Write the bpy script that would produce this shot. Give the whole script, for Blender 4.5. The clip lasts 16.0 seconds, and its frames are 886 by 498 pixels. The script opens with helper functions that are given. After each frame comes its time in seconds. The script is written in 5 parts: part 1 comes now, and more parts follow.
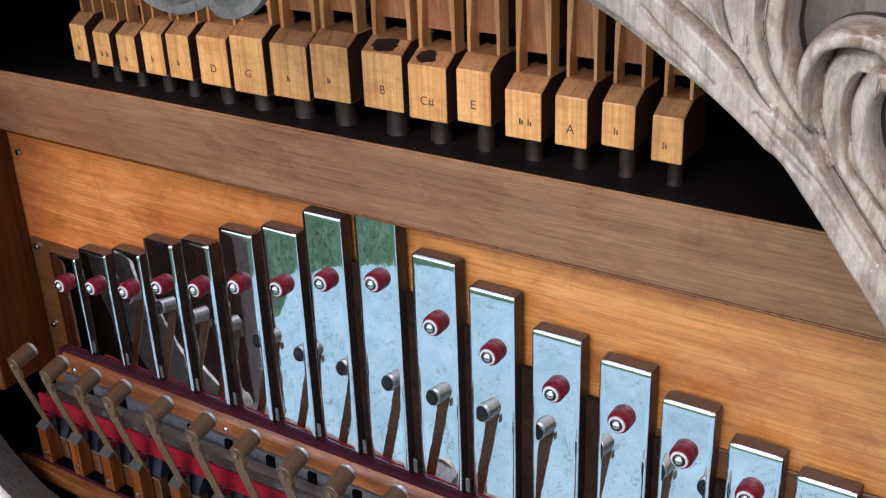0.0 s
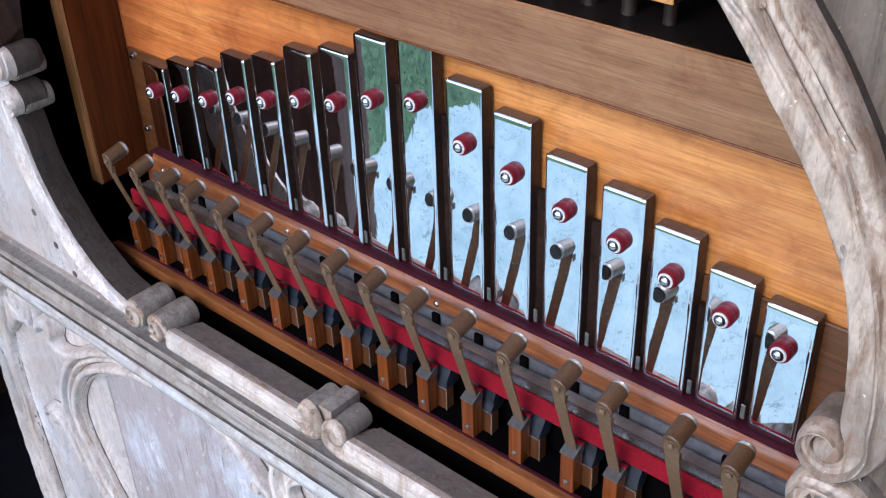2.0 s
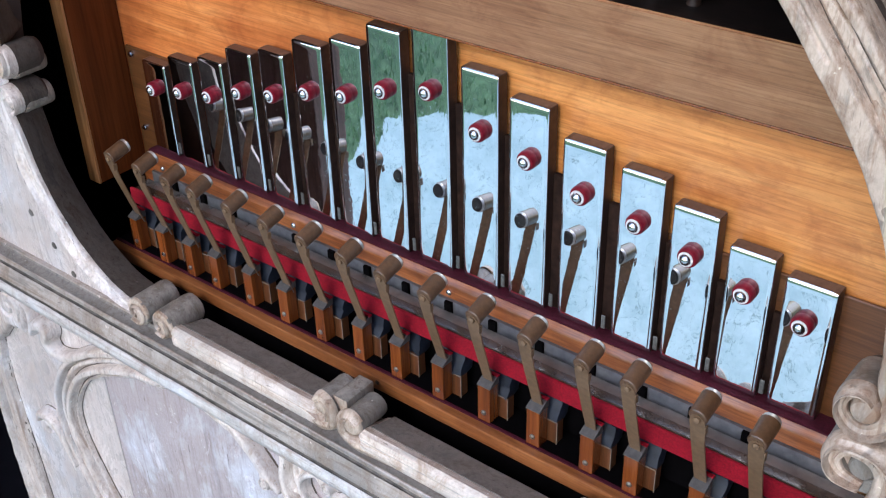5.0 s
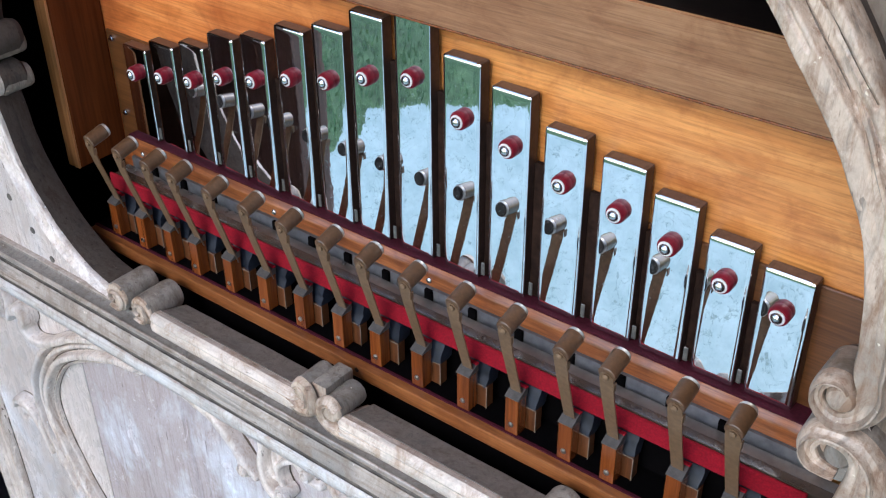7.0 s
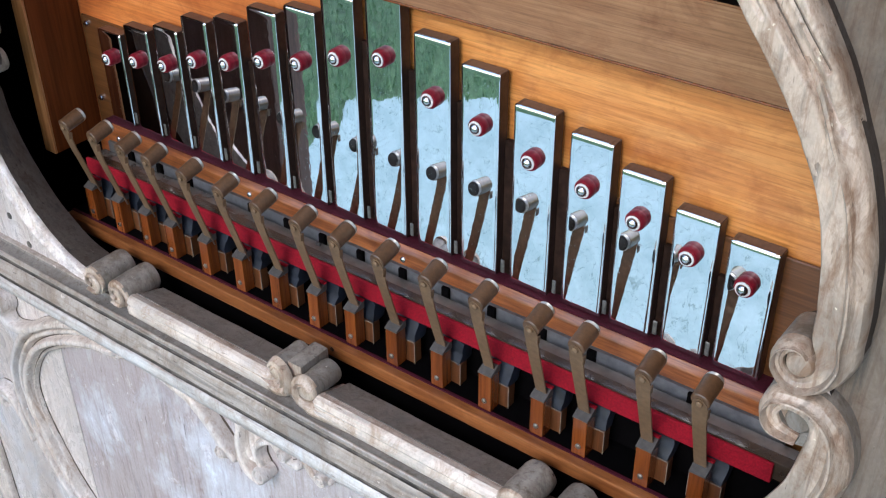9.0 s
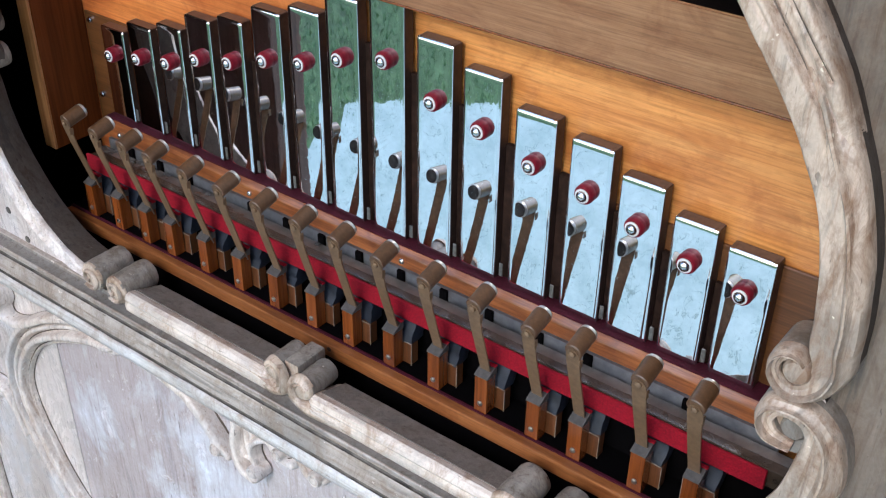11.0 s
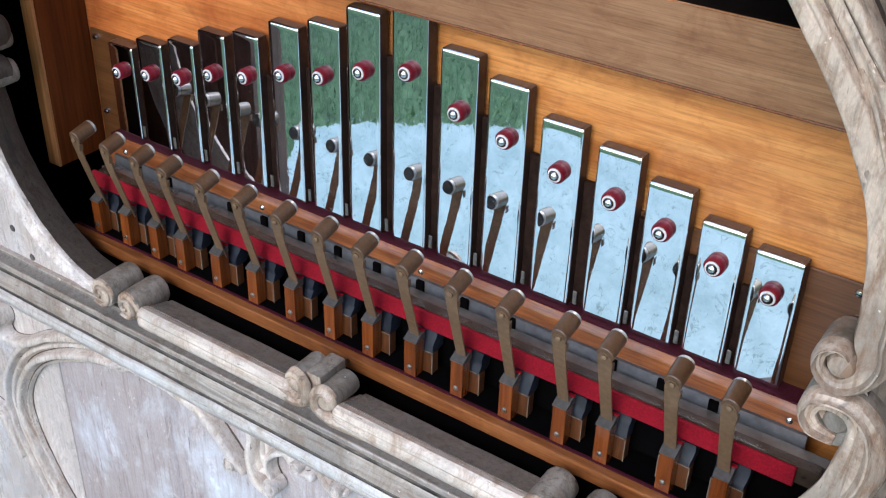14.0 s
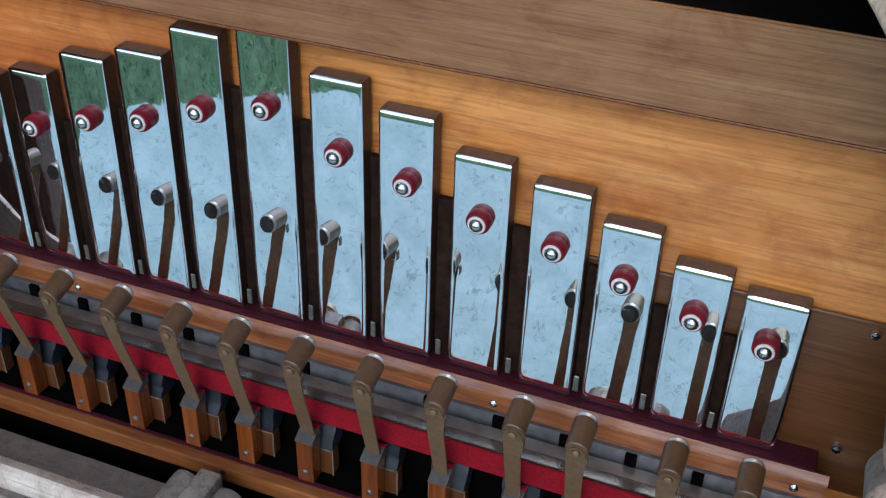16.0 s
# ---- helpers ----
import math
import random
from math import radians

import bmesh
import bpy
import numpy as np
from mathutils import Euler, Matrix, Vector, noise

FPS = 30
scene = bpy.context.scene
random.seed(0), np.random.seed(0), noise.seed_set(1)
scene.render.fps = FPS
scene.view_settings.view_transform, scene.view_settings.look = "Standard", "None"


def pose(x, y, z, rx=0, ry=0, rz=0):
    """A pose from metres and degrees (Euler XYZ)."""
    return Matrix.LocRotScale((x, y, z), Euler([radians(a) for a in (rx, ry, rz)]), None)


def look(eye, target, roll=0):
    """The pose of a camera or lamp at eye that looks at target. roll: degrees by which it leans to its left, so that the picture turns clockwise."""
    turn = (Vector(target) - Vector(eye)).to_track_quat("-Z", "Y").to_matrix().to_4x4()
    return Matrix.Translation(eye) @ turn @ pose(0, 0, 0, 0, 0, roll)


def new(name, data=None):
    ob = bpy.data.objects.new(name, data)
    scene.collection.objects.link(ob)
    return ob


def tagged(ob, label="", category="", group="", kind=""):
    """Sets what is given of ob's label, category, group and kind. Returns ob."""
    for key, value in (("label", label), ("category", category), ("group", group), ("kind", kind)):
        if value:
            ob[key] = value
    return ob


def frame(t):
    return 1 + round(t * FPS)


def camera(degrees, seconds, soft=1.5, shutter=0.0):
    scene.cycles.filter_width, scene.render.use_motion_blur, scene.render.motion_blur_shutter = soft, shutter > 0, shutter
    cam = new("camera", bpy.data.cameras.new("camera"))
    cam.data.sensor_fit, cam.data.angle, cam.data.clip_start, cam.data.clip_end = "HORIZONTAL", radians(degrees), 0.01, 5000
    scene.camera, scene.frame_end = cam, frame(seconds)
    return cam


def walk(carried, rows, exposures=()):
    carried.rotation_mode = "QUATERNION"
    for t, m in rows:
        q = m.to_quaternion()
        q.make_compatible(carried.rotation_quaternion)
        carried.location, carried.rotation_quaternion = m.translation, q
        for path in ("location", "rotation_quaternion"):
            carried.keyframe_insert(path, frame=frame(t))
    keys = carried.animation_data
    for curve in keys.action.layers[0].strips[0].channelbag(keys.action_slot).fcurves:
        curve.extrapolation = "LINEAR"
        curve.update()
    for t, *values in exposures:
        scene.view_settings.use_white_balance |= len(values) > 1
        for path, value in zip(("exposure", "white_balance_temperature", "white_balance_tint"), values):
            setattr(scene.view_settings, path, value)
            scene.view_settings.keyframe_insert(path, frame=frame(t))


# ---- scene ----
cam = camera(44.0, 16.0, 1.2)
PATH = [
    (0.0, (0.3055, -0.3939, 1.5557), (0.0046, 0.0559, 1.2965), -2.27),
    (0.5, (0.3140, -0.3902, 1.5643), (0.0206, 0.0122, 1.2295), -4.37),
    (1.0, (0.3396, -0.3944, 1.5603), (0.0430, -0.0038, 1.2146), -2.46),
    (1.5, (0.3714, -0.4000, 1.5626), (0.0558, -0.0227, 1.2190), -2.38),
    (2.0, (0.3812, -0.4039, 1.5686), (0.0462, -0.0317, 1.2382), -2.23),
    (2.5, (0.3682, -0.4259, 1.5731), (0.0302, -0.0481, 1.2522), -2.89),
    (3.0, (0.3661, -0.4315, 1.5706), (0.0307, -0.0492, 1.2522), -3.00),
    (3.5, (0.3636, -0.4362, 1.5671), (0.0313, -0.0512, 1.2487), -2.77),
    (4.0, (0.3622, -0.4362, 1.5641), (0.0351, -0.0488, 1.2431), -2.41),
    (6.5, (0.3646, -0.4383, 1.5589), (0.0542, -0.0434, 1.2308), -0.80),
    (7.0, (0.3641, -0.4383, 1.5585), (0.0553, -0.0425, 1.2299), -0.45),
    (7.5, (0.3655, -0.4401, 1.5593), (0.0577, -0.0428, 1.2314), -0.18),
    (8.0, (0.3673, -0.4389, 1.5577), (0.0617, -0.0402, 1.2297), 0.03),
    (8.5, (0.3679, -0.4374, 1.5560), (0.0648, -0.0381, 1.2263), -0.06),
    (9.0, (0.3774, -0.4409, 1.5531), (0.0746, -0.0422, 1.2223), -0.49),
    (11.5, (0.3758, -0.4455, 1.5541), (0.0764, -0.0428, 1.2252), 1.14),
    (12.0, (0.3737, -0.4427, 1.5532), (0.0758, -0.0397, 1.2234), 1.19),
    (12.5, (0.3742, -0.4426, 1.5528), (0.0775, -0.0393, 1.2223), 1.17),
    (13.0, (0.3799, -0.4485, 1.5542), (0.0817, -0.0455, 1.2246), 1.28),
    (13.5, (0.3667, -0.4680, 1.5538), (0.0704, -0.0607, 1.2277), 1.57),
    (14.0, (0.3491, -0.4799, 1.5506), (0.0660, -0.0568, 1.2331), 1.70),
    (14.5, (0.3339, -0.4821, 1.5477), (0.0675, -0.0440, 1.2360), 2.61),
    (15.0, (0.3136, -0.4841, 1.5470), (0.0599, -0.0359, 1.2392), 4.03),
    (15.5, (0.2655, -0.4512, 1.5375), (0.0302, 0.0062, 1.2286), 3.08),
    (16.0, (0.2262, -0.3788, 1.5235), (0.0540, 0.0865, 1.1861), 1.79),
]
EXPOSURES = [(0.0, 1.10, 5900, 12), (0.5, 1.04, 5600, 11), (1.0, 1.21, 5610, 12), (2.0, 1.38, 5640, 13), (3.0, 1.37, 5740, 13), (4.0, 1.36, 5760, 12), (9.0, 1.31, 5940, 8), (13.0, 1.31, 5950, 8), (15.0, 1.28, 5840, 6), (15.5, 1.18, 5830, 5), (16.0, 0.80, 5720, 5)]
walk(cam, [(t, look(eye, target, roll)) for t, eye, target, roll in PATH], EXPOSURES)

# ---------------------------------------------------------------- light
world = bpy.data.worlds.new("sky")
scene.world = world
world.use_nodes = True
wn, wl = world.node_tree.nodes, world.node_tree.links
sky = wn.new("ShaderNodeTexSky")
sky.sky_type = "NISHITA"
sky.sun_disc = False
sky.sun_elevation, sky.sun_rotation = radians(40), radians(178)
wl.new(sky.outputs[0], wn["Background"].inputs["Color"])
wn["Background"].inputs["Strength"].default_value = 0.15
sun_data = bpy.data.lights.new("sun", "SUN")
sun_data.energy, sun_data.angle, sun_data.color = 0.5, radians(26), (1.0, 0.95, 0.88)
sun = new("sun", sun_data)
sun.matrix_world = look((0.15, -3.6, 4.3), (0.0, 0.0, 1.2))


# ---------------------------------------------------------------- materials
def nodes_of(name, rough=0.5, metal=0.0, coat=0.0, spec=0.5):
    m = bpy.data.materials.new(name)
    m.use_nodes = True
    n = m.node_tree.nodes
    b = n["Principled BSDF"]
    b.inputs["Roughness"].default_value = rough
    b.inputs["Metallic"].default_value = metal
    b.inputs["Coat Weight"].default_value = coat
    b.inputs["Coat Roughness"].default_value = 0.15
    b.inputs["Specular IOR Level"].default_value = spec
    return m, n, m.node_tree.links, b


def coords(n, l, scale, rot=(0, 0, 0), use="Object"):
    tc = n.new("ShaderNodeTexCoord")
    mp = n.new("ShaderNodeMapping")
    mp.inputs["Scale"].default_value = scale
    mp.inputs["Rotation"].default_value = rot
    inf = n.new("ShaderNodeObjectInfo")
    add = n.new("ShaderNodeVectorMath")
    add.operation = "MULTIPLY_ADD"
    add.inputs[1].default_value = (3.1, 7.3, 5.7)
    l.new(inf.outputs["Random"], add.inputs[0])
    l.new(tc.outputs[use], mp.inputs["Vector"])
    l.new(mp.outputs[0], add.inputs[2])
    return add.outputs[0]


def noise_of(n, l, vec, scale, detail=4.0, rough=0.55, distort=0.0):
    t = n.new("ShaderNodeTexNoise")
    t.inputs["Scale"].default_value = scale
    t.inputs["Detail"].default_value = detail
    t.inputs["Roughness"].default_value = rough
    t.inputs["Distortion"].default_value = distort
    l.new(vec, t.inputs["Vector"])
    return t.outputs["Fac"]


def ramp_of(n, l, fac, stops):
    r = n.new("ShaderNodeValToRGB")
    e = r.color_ramp.elements
    while len(e) < len(stops):
        e.new(0.5)
    for el, (p, c) in zip(e, stops):
        el.position, el.color = p, (*c, 1.0)
    l.new(fac, r.inputs["Fac"])
    return r.outputs["Color"]


def mix_of(n, l, a, b, fac, mode="MIX"):
    x = n.new("ShaderNodeMix")
    x.data_type, x.blend_type = "RGBA", mode
    for key, val in ((0, fac), (6, a), (7, b)):
        if isinstance(val, (int, float)):
            x.inputs[key].default_value = val
        elif isinstance(val, tuple):
            x.inputs[key].default_value = (*val, 1.0)
        else:
            l.new(val, x.inputs[key])
    return x.outputs[2]


def bump_of(n, l, height, b, strength=0.3, dist=0.001):
    k = n.new("ShaderNodeBump")
    k.inputs["Strength"].default_value = strength
    k.inputs["Distance"].default_value = dist
    l.new(height, k.inputs["Height"])
    l.new(k.outputs[0], b.inputs["Normal"])


def wood(name, dark, mid, light, along="x", rough=0.4, coat=0.0, fine=1.0, contrast=1.0, bump=0.12, blotch=False, drift=0.0):
    """Planed wood: long streaks, fine pores and broad tonal clouds."""
    m, n, l, b = nodes_of(name, rough, coat=coat)
    s = {"x": (5, 90, 90), "y": (90, 5, 90), "z": (90, 90, 5)}[along]
    v = coords(n, l, tuple(q * fine for q in s))
    streak = noise_of(n, l, v, 1.0, 6, 0.6, 0.6)
    s2 = {"x": (14, 500, 500), "y": (500, 14, 500), "z": (500, 500, 14)}[along]
    pores = noise_of(n, l, coords(n, l, tuple(q * fine for q in s2)), 1.0, 3, 0.6)
    cloud = noise_of(n, l, coords(n, l, (7, 11, 11)), 1.0, 3, 0.5)
    h = 0.13 / contrast
    col = ramp_of(n, l, streak, [(0.5 - 1.6 * h, dark), (0.5, mid), (0.5 + 1.6 * h, light)])
    col = mix_of(n, l, col, ramp_of(n, l, pores, [(0.35, (0.55, 0.5, 0.45)), (0.55, (1, 1, 1))]), 0.55, "MULTIPLY")
    col = mix_of(n, l, col, ramp_of(n, l, cloud, [(0.3, (0.78, 0.74, 0.7)), (0.7, (1.1, 1.08, 1.05))]), 0.8, "MULTIPLY")
    if blotch:
        # cloudy old varnish, cross flecks and darker worn blotches
        spots = noise_of(n, l, coords(n, l, (34, 60, 42)), 1.0, 5, 0.7, 0.6)
        ray = noise_of(n, l, coords(n, l, (95, 95, 420)), 1.0, 3, 0.6)
        col = mix_of(n, l, col, ramp_of(n, l, spots, [(0.36, (0.70, 0.58, 0.52)), (0.5, (1, 1, 1)), (0.7, (1.12, 1.16, 1.2))]), 0.65, "MULTIPLY")
        col = mix_of(n, l, col, ramp_of(n, l, ray, [(0.36, (0.72, 0.66, 0.62)), (0.5, (1, 1, 1)), (0.66, (1.1, 1.1, 1.1))]), 0.32, "MULTIPLY")
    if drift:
        # redder left end, yellower right: wood tone plus light fall-off put into the colour
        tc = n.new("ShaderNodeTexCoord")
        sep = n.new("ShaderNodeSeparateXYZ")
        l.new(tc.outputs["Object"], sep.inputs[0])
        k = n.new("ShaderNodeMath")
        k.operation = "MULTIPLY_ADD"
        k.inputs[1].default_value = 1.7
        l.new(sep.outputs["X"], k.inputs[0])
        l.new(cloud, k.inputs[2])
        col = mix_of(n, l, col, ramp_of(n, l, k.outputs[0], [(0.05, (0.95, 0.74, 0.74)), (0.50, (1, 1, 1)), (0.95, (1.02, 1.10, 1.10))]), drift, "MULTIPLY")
    l.new(col, b.inputs["Base Color"])
    bump_of(n, l, pores, b, bump, 0.0006)
    return m


def plain(name, col, rough=0.5, metal=0.0, var=0.25, scale=300.0, bump=0.15, coat=0.0, sheen=0.0, dist=0.0005, spec=0.5):
    """An even surface with grain and cloudy wear."""
    m, n, l, b = nodes_of(name, rough, metal, coat, spec)
    v = coords(n, l, (1, 1, 1))
    a = noise_of(n, l, v, scale, 4)
    c = noise_of(n, l, v, scale / 12, 3)
    lo = tuple(q * (1 - var) for q in col)
    hi = tuple(min(1, q * (1 + var)) for q in col)
    base = ramp_of(n, l, a, [(0.3, lo), (0.7, hi)])
    base = mix_of(n, l, base, ramp_of(n, l, c, [(0.3, (1 - var,) * 3), (0.7, (1, 1, 1))]), 0.8, "MULTIPLY")
    l.new(base, b.inputs["Base Color"])
    r = n.new("ShaderNodeMapRange")
    r.inputs["To Min"].default_value, r.inputs["To Max"].default_value = max(0.02, rough - 0.1), min(1, rough + 0.1)
    l.new(c, r.inputs["Value"])
    l.new(r.outputs[0], b.inputs["Roughness"])
    if sheen:
        b.inputs["Sheen Weight"].default_value = sheen
    if bump:
        bump_of(n, l, a, b, bump, dist)
    return m


def limed(name, pale, grey, brown, rough=0.3, along="z", wear=0.5, coat=0.6, glare=0.0):
    """Old limed paint on carved wood: pale coat, rubbed brown grain, grey dirt, a few chips and a patchy worn varnish."""
    m, n, l, b = nodes_of(name, rough, coat=coat)
    b.inputs["Coat Roughness"].default_value = 0.14
    s = {"x": (8, 90, 110), "z": (90, 90, 9)}[along]
    streak = noise_of(n, l, coords(n, l, s), 1.0, 6, 0.7, 0.5)
    cloud = noise_of(n, l, coords(n, l, (19, 19, 13)), 1.0, 6, 0.65, 0.5)
    patch = noise_of(n, l, coords(n, l, (60, 60, 32)), 1.0, 6, 0.75, 0.8)
    grit = noise_of(n, l, coords(n, l, (700, 700, 420)), 1.0, 3, 0.6)
    s3 = {"x": (60, 420, 420), "z": (420, 420, 60)}[along]
    fleck = noise_of(n, l, coords(n, l, s3), 1.0, 2, 0.6)
    col = ramp_of(n, l, streak, [(0.36, grey), (0.46, pale), (0.56, pale), (0.68, brown)])
    col = mix_of(n, l, col, grey, ramp_of(n, l, cloud, [(0.48, (0, 0, 0)), (0.62, (wear,) * 3)]))
    col = mix_of(n, l, col, brown, ramp_of(n, l, patch, [(0.47, (0, 0, 0)), (0.64, (wear,) * 3)]))
    col = mix_of(n, l, col, ramp_of(n, l, grit, [(0.3, (0.72, 0.70, 0.68)), (0.6, (1, 1, 1))]), 0.5, "MULTIPLY")
    if glare:
        # pale bluish patches that paint the sky's glare on the old varnish
        glare_patch = noise_of(n, l, coords(n, l, (13, 13, 8)), 1.0, 7, 0.66, 0.35)
        col = mix_of(n, l, col, (0.78, 0.81, 0.88), ramp_of(n, l, glare_patch, [(0.50, (0, 0, 0)), (0.63, (glare * 0.6,) * 3), (0.66, (glare,) * 3)]))
    # open grain: thin dark fibres and rubbed pale ones
    s4 = {"x": (16, 330, 330), "z": (330, 330, 16)}[along]
    fibre = noise_of(n, l, coords(n, l, s4), 1.0, 4, 0.65, 0.3)
    dim = tuple(0.5 + 0.25 * q / max(brown) for q in brown)
    col = mix_of(n, l, col, ramp_of(n, l, fibre, [(0.36, dim), (0.47, (1, 1, 1)), (0.58, (1, 1, 1)), (0.68, (1.18, 1.17, 1.16))]), 0.35 + 0.5 * wear, "MULTIPLY")
    chip = tuple(q * 0.28 for q in brown)
    col = mix_of(n, l, col, chip, ramp_of(n, l, fleck, [(0.27, (0.65, 0.65, 0.65)), (0.31, (0, 0, 0))]))
    nick = noise_of(n, l, coords(n, l, (150, 150, 150), (0.4, 0.7, 0.2)), 1.0, 3, 0.7)
    white = tuple(min(0.82, 1.7 * q) for q in pale)
    col = mix_of(n, l, col, white, ramp_of(n, l, nick, [(0.69, (0, 0, 0)), (0.72, (0.8, 0.8, 0.8))]))
    l.new(col, b.inputs["Base Color"])
    rr = n.new("ShaderNodeMapRange")
    rr.inputs["To Min"].default_value, rr.inputs["To Max"].default_value = rough - 0.1, rough + 0.25
    l.new(patch, rr.inputs["Value"])
    l.new(rr.outputs[0], b.inputs["Roughness"])
    l.new(ramp_of(n, l, cloud, [(0.38, (coat,) * 3), (0.62, (coat * 0.15,) * 3)]), b.inputs["Coat Weight"])
    hh = n.new("ShaderNodeMath")
    hh.operation = "MULTIPLY_ADD"
    hh.inputs[1].default_value = 0.5
    l.new(streak, hh.inputs[0])
    l.new(patch, hh.inputs[2])
    bump_of(n, l, hh.outputs[0], b, 0.5, 0.0018)
    return m


def concrete_of(name):
    """Pale bluish concrete with cloudy patches and curling dark green smears of moss and dirt."""
    m, n, l, b = nodes_of(name, 0.7)
    fine = noise_of(n, l, coords(n, l, (60, 60, 60)), 1.0, 4)
    cloud = noise_of(n, l, coords(n, l, (5, 5, 5)), 1.0, 4, 0.6)
    curl = noise_of(n, l, coords(n, l, (4.6, 4.6, 4.6)), 1.0, 3, 0.55, 2.6)
    where = noise_of(n, l, coords(n, l, (7, 7, 7), (0, 0, 1.1)), 1.0, 3)
    col = ramp_of(n, l, cloud, [(0.3, (0.35, 0.475, 0.440)), (0.6, (0.50, 0.625, 0.580))])
    col = mix_of(n, l, col, ramp_of(n, l, fine, [(0.3, (0.88, 0.90, 0.90)), (0.6, (1, 1, 1))]), 0.6, "MULTIPLY")
    lines = ramp_of(n, l, curl, [(0.474, (0, 0, 0)), (0.486, (1, 1, 1)), (0.498, (0, 0, 0))])
    mask = ramp_of(n, l, where, [(0.38, (0, 0, 0)), (0.50, (0.85, 0.85, 0.85))])
    col = mix_of(n, l, col, (0.13, 0.20, 0.16), mix_of(n, l, lines, mask, 1.0, "MULTIPLY"))
    l.new(col, b.inputs["Base Color"])
    bump_of(n, l, fine, b, 0.3, 0.004)
    return m


def chrome_of(name):
    m, n, l, b = nodes_of(name, 0.03, 1.0)
    v = coords(n, l, (1, 1, 1))
    smudge = noise_of(n, l, v, 110, 4, 0.6, 0.5)
    l.new(ramp_of(n, l, smudge, [(0.3, (0.80, 0.81, 0.82)), (0.6, (0.9, 0.9, 0.91))]), b.inputs["Base Color"])
    spots = noise_of(n, l, v, 420, 2)
    l.new(ramp_of(n, l, spots, [(0.62, (0.015,) * 3), (0.74, (0.16,) * 3)]), b.inputs["Roughness"])
    wave = noise_of(n, l, coords(n, l, (90, 90, 45)), 1.0, 3)
    bump_of(n, l, wave, b, 0.05, 0.0006)
    return m


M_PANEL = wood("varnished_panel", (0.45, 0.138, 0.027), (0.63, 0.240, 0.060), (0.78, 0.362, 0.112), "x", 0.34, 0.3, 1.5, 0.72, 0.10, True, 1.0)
M_SIDE = wood("side_wood", (0.068, 0.0165, 0.0038), (0.110, 0.0275, 0.0062), (0.150, 0.042, 0.010), "z", 0.55)
M_SIDE.node_tree.nodes["Principled BSDF"].inputs["Specular IOR Level"].default_value = 0.08
# darker copy of the block wood, as these boards lie in shade
M_REARBOARD = wood("bellows_board_shaded", (0.060, 0.020, 0.006), (0.105, 0.036, 0.011), (0.150, 0.056, 0.019), "z", 0.4, 0.2, 2.5)
M_FRONTRAIL = wood("front_rail_wood", (0.155, 0.050, 0.0135), (0.255, 0.089, 0.026), (0.345, 0.134, 0.045), "x", 0.32, 0.35, 2.6, 0.9, 0.12, True)
M_EDGEWOOD = wood("edge_wood", (0.19, 0.065, 0.018), (0.32, 0.13, 0.04), (0.46, 0.21, 0.08), "z", 0.4)
M_RAIL = wood("rail_wood", (0.160, 0.046, 0.0135), (0.305, 0.097, 0.028), (0.43, 0.160, 0.054), "x", 0.30, 0.4, 3.0, 1.1, 0.12, True)
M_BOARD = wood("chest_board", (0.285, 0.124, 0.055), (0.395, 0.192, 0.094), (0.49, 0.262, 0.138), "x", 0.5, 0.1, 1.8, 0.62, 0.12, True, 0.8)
M_BLOCK = wood("block_wood", (0.105, 0.024, 0.005), (0.185, 0.047, 0.0095), (0.262, 0.074, 0.016), "z", 0.22, 0.5, 2.5, 0.9)
M_PIPE = wood("pipe_pine", (0.60, 0.235, 0.068), (0.82, 0.400, 0.130), (0.88, 0.480, 0.180), "z", 0.42, 0.15, 1.3, 0.85, 0.10, True)
M_CHEEK = wood("pipe_cheek_pine", (0.42, 0.160, 0.052), (0.58, 0.255, 0.088), (0.68, 0.335, 0.125), "z", 0.42, 0.15, 1.5, 0.8)
M_PIPETOP = wood("pipe_end_grain", (0.30, 0.125, 0.045), (0.45, 0.20, 0.08), (0.55, 0.28, 0.12), "y", 0.5, 0.1, 1.6)
M_PIPELIP = wood("pipe_lip_wood", (0.26, 0.085, 0.030), (0.37, 0.135, 0.052), (0.46, 0.19, 0.08), "z", 0.42, 0.15, 1.6)
# dark red-brown sides: shade of the gaps between pipes put into the colour
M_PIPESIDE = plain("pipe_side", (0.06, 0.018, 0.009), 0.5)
M_CHROME = chrome_of("polished_metal")
# sides darker than the polished front; the tops' brown paints the wood's reflection
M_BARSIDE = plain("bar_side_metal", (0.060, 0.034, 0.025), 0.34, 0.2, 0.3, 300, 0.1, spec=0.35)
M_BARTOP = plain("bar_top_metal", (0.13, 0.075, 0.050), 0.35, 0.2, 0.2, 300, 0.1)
M_STEEL = plain("screw_steel", (0.6, 0.6, 0.62), 0.22, 1.0, 0.15, 900, 0.05)
M_RED = plain("red_rubber", (0.150, 0.0045, 0.013), 0.42, 0, 0.25, 500, spec=0.16)
M_FELTRED = plain("red_felt", (0.245, 0.0035, 0.013), 0.9, 0, 0.3, 900, 0.5, spec=0.2)
M_MAROON = plain("maroon_felt", (0.050, 0.004, 0.011), 0.85, 0, 0.3, 700, 0.4, spec=0.2)
M_LEATHER = plain("brown_leather", (0.105, 0.052, 0.024), 0.38, 0, 0.2, 500, 0.2, coat=0.5)
M_STRIP = plain("bronze_strip", (0.170, 0.100, 0.053), 0.40, 0.15, 0.2, 350, 0.1)
M_ENDCAP = plain("dark_felt_end", (0.035, 0.033, 0.032), 0.6, 0, 0.3, 500)
M_PIN = plain("pin_metal", (0.22, 0.205, 0.185), 0.35, 0.6, 0.3, 500, 0.05)
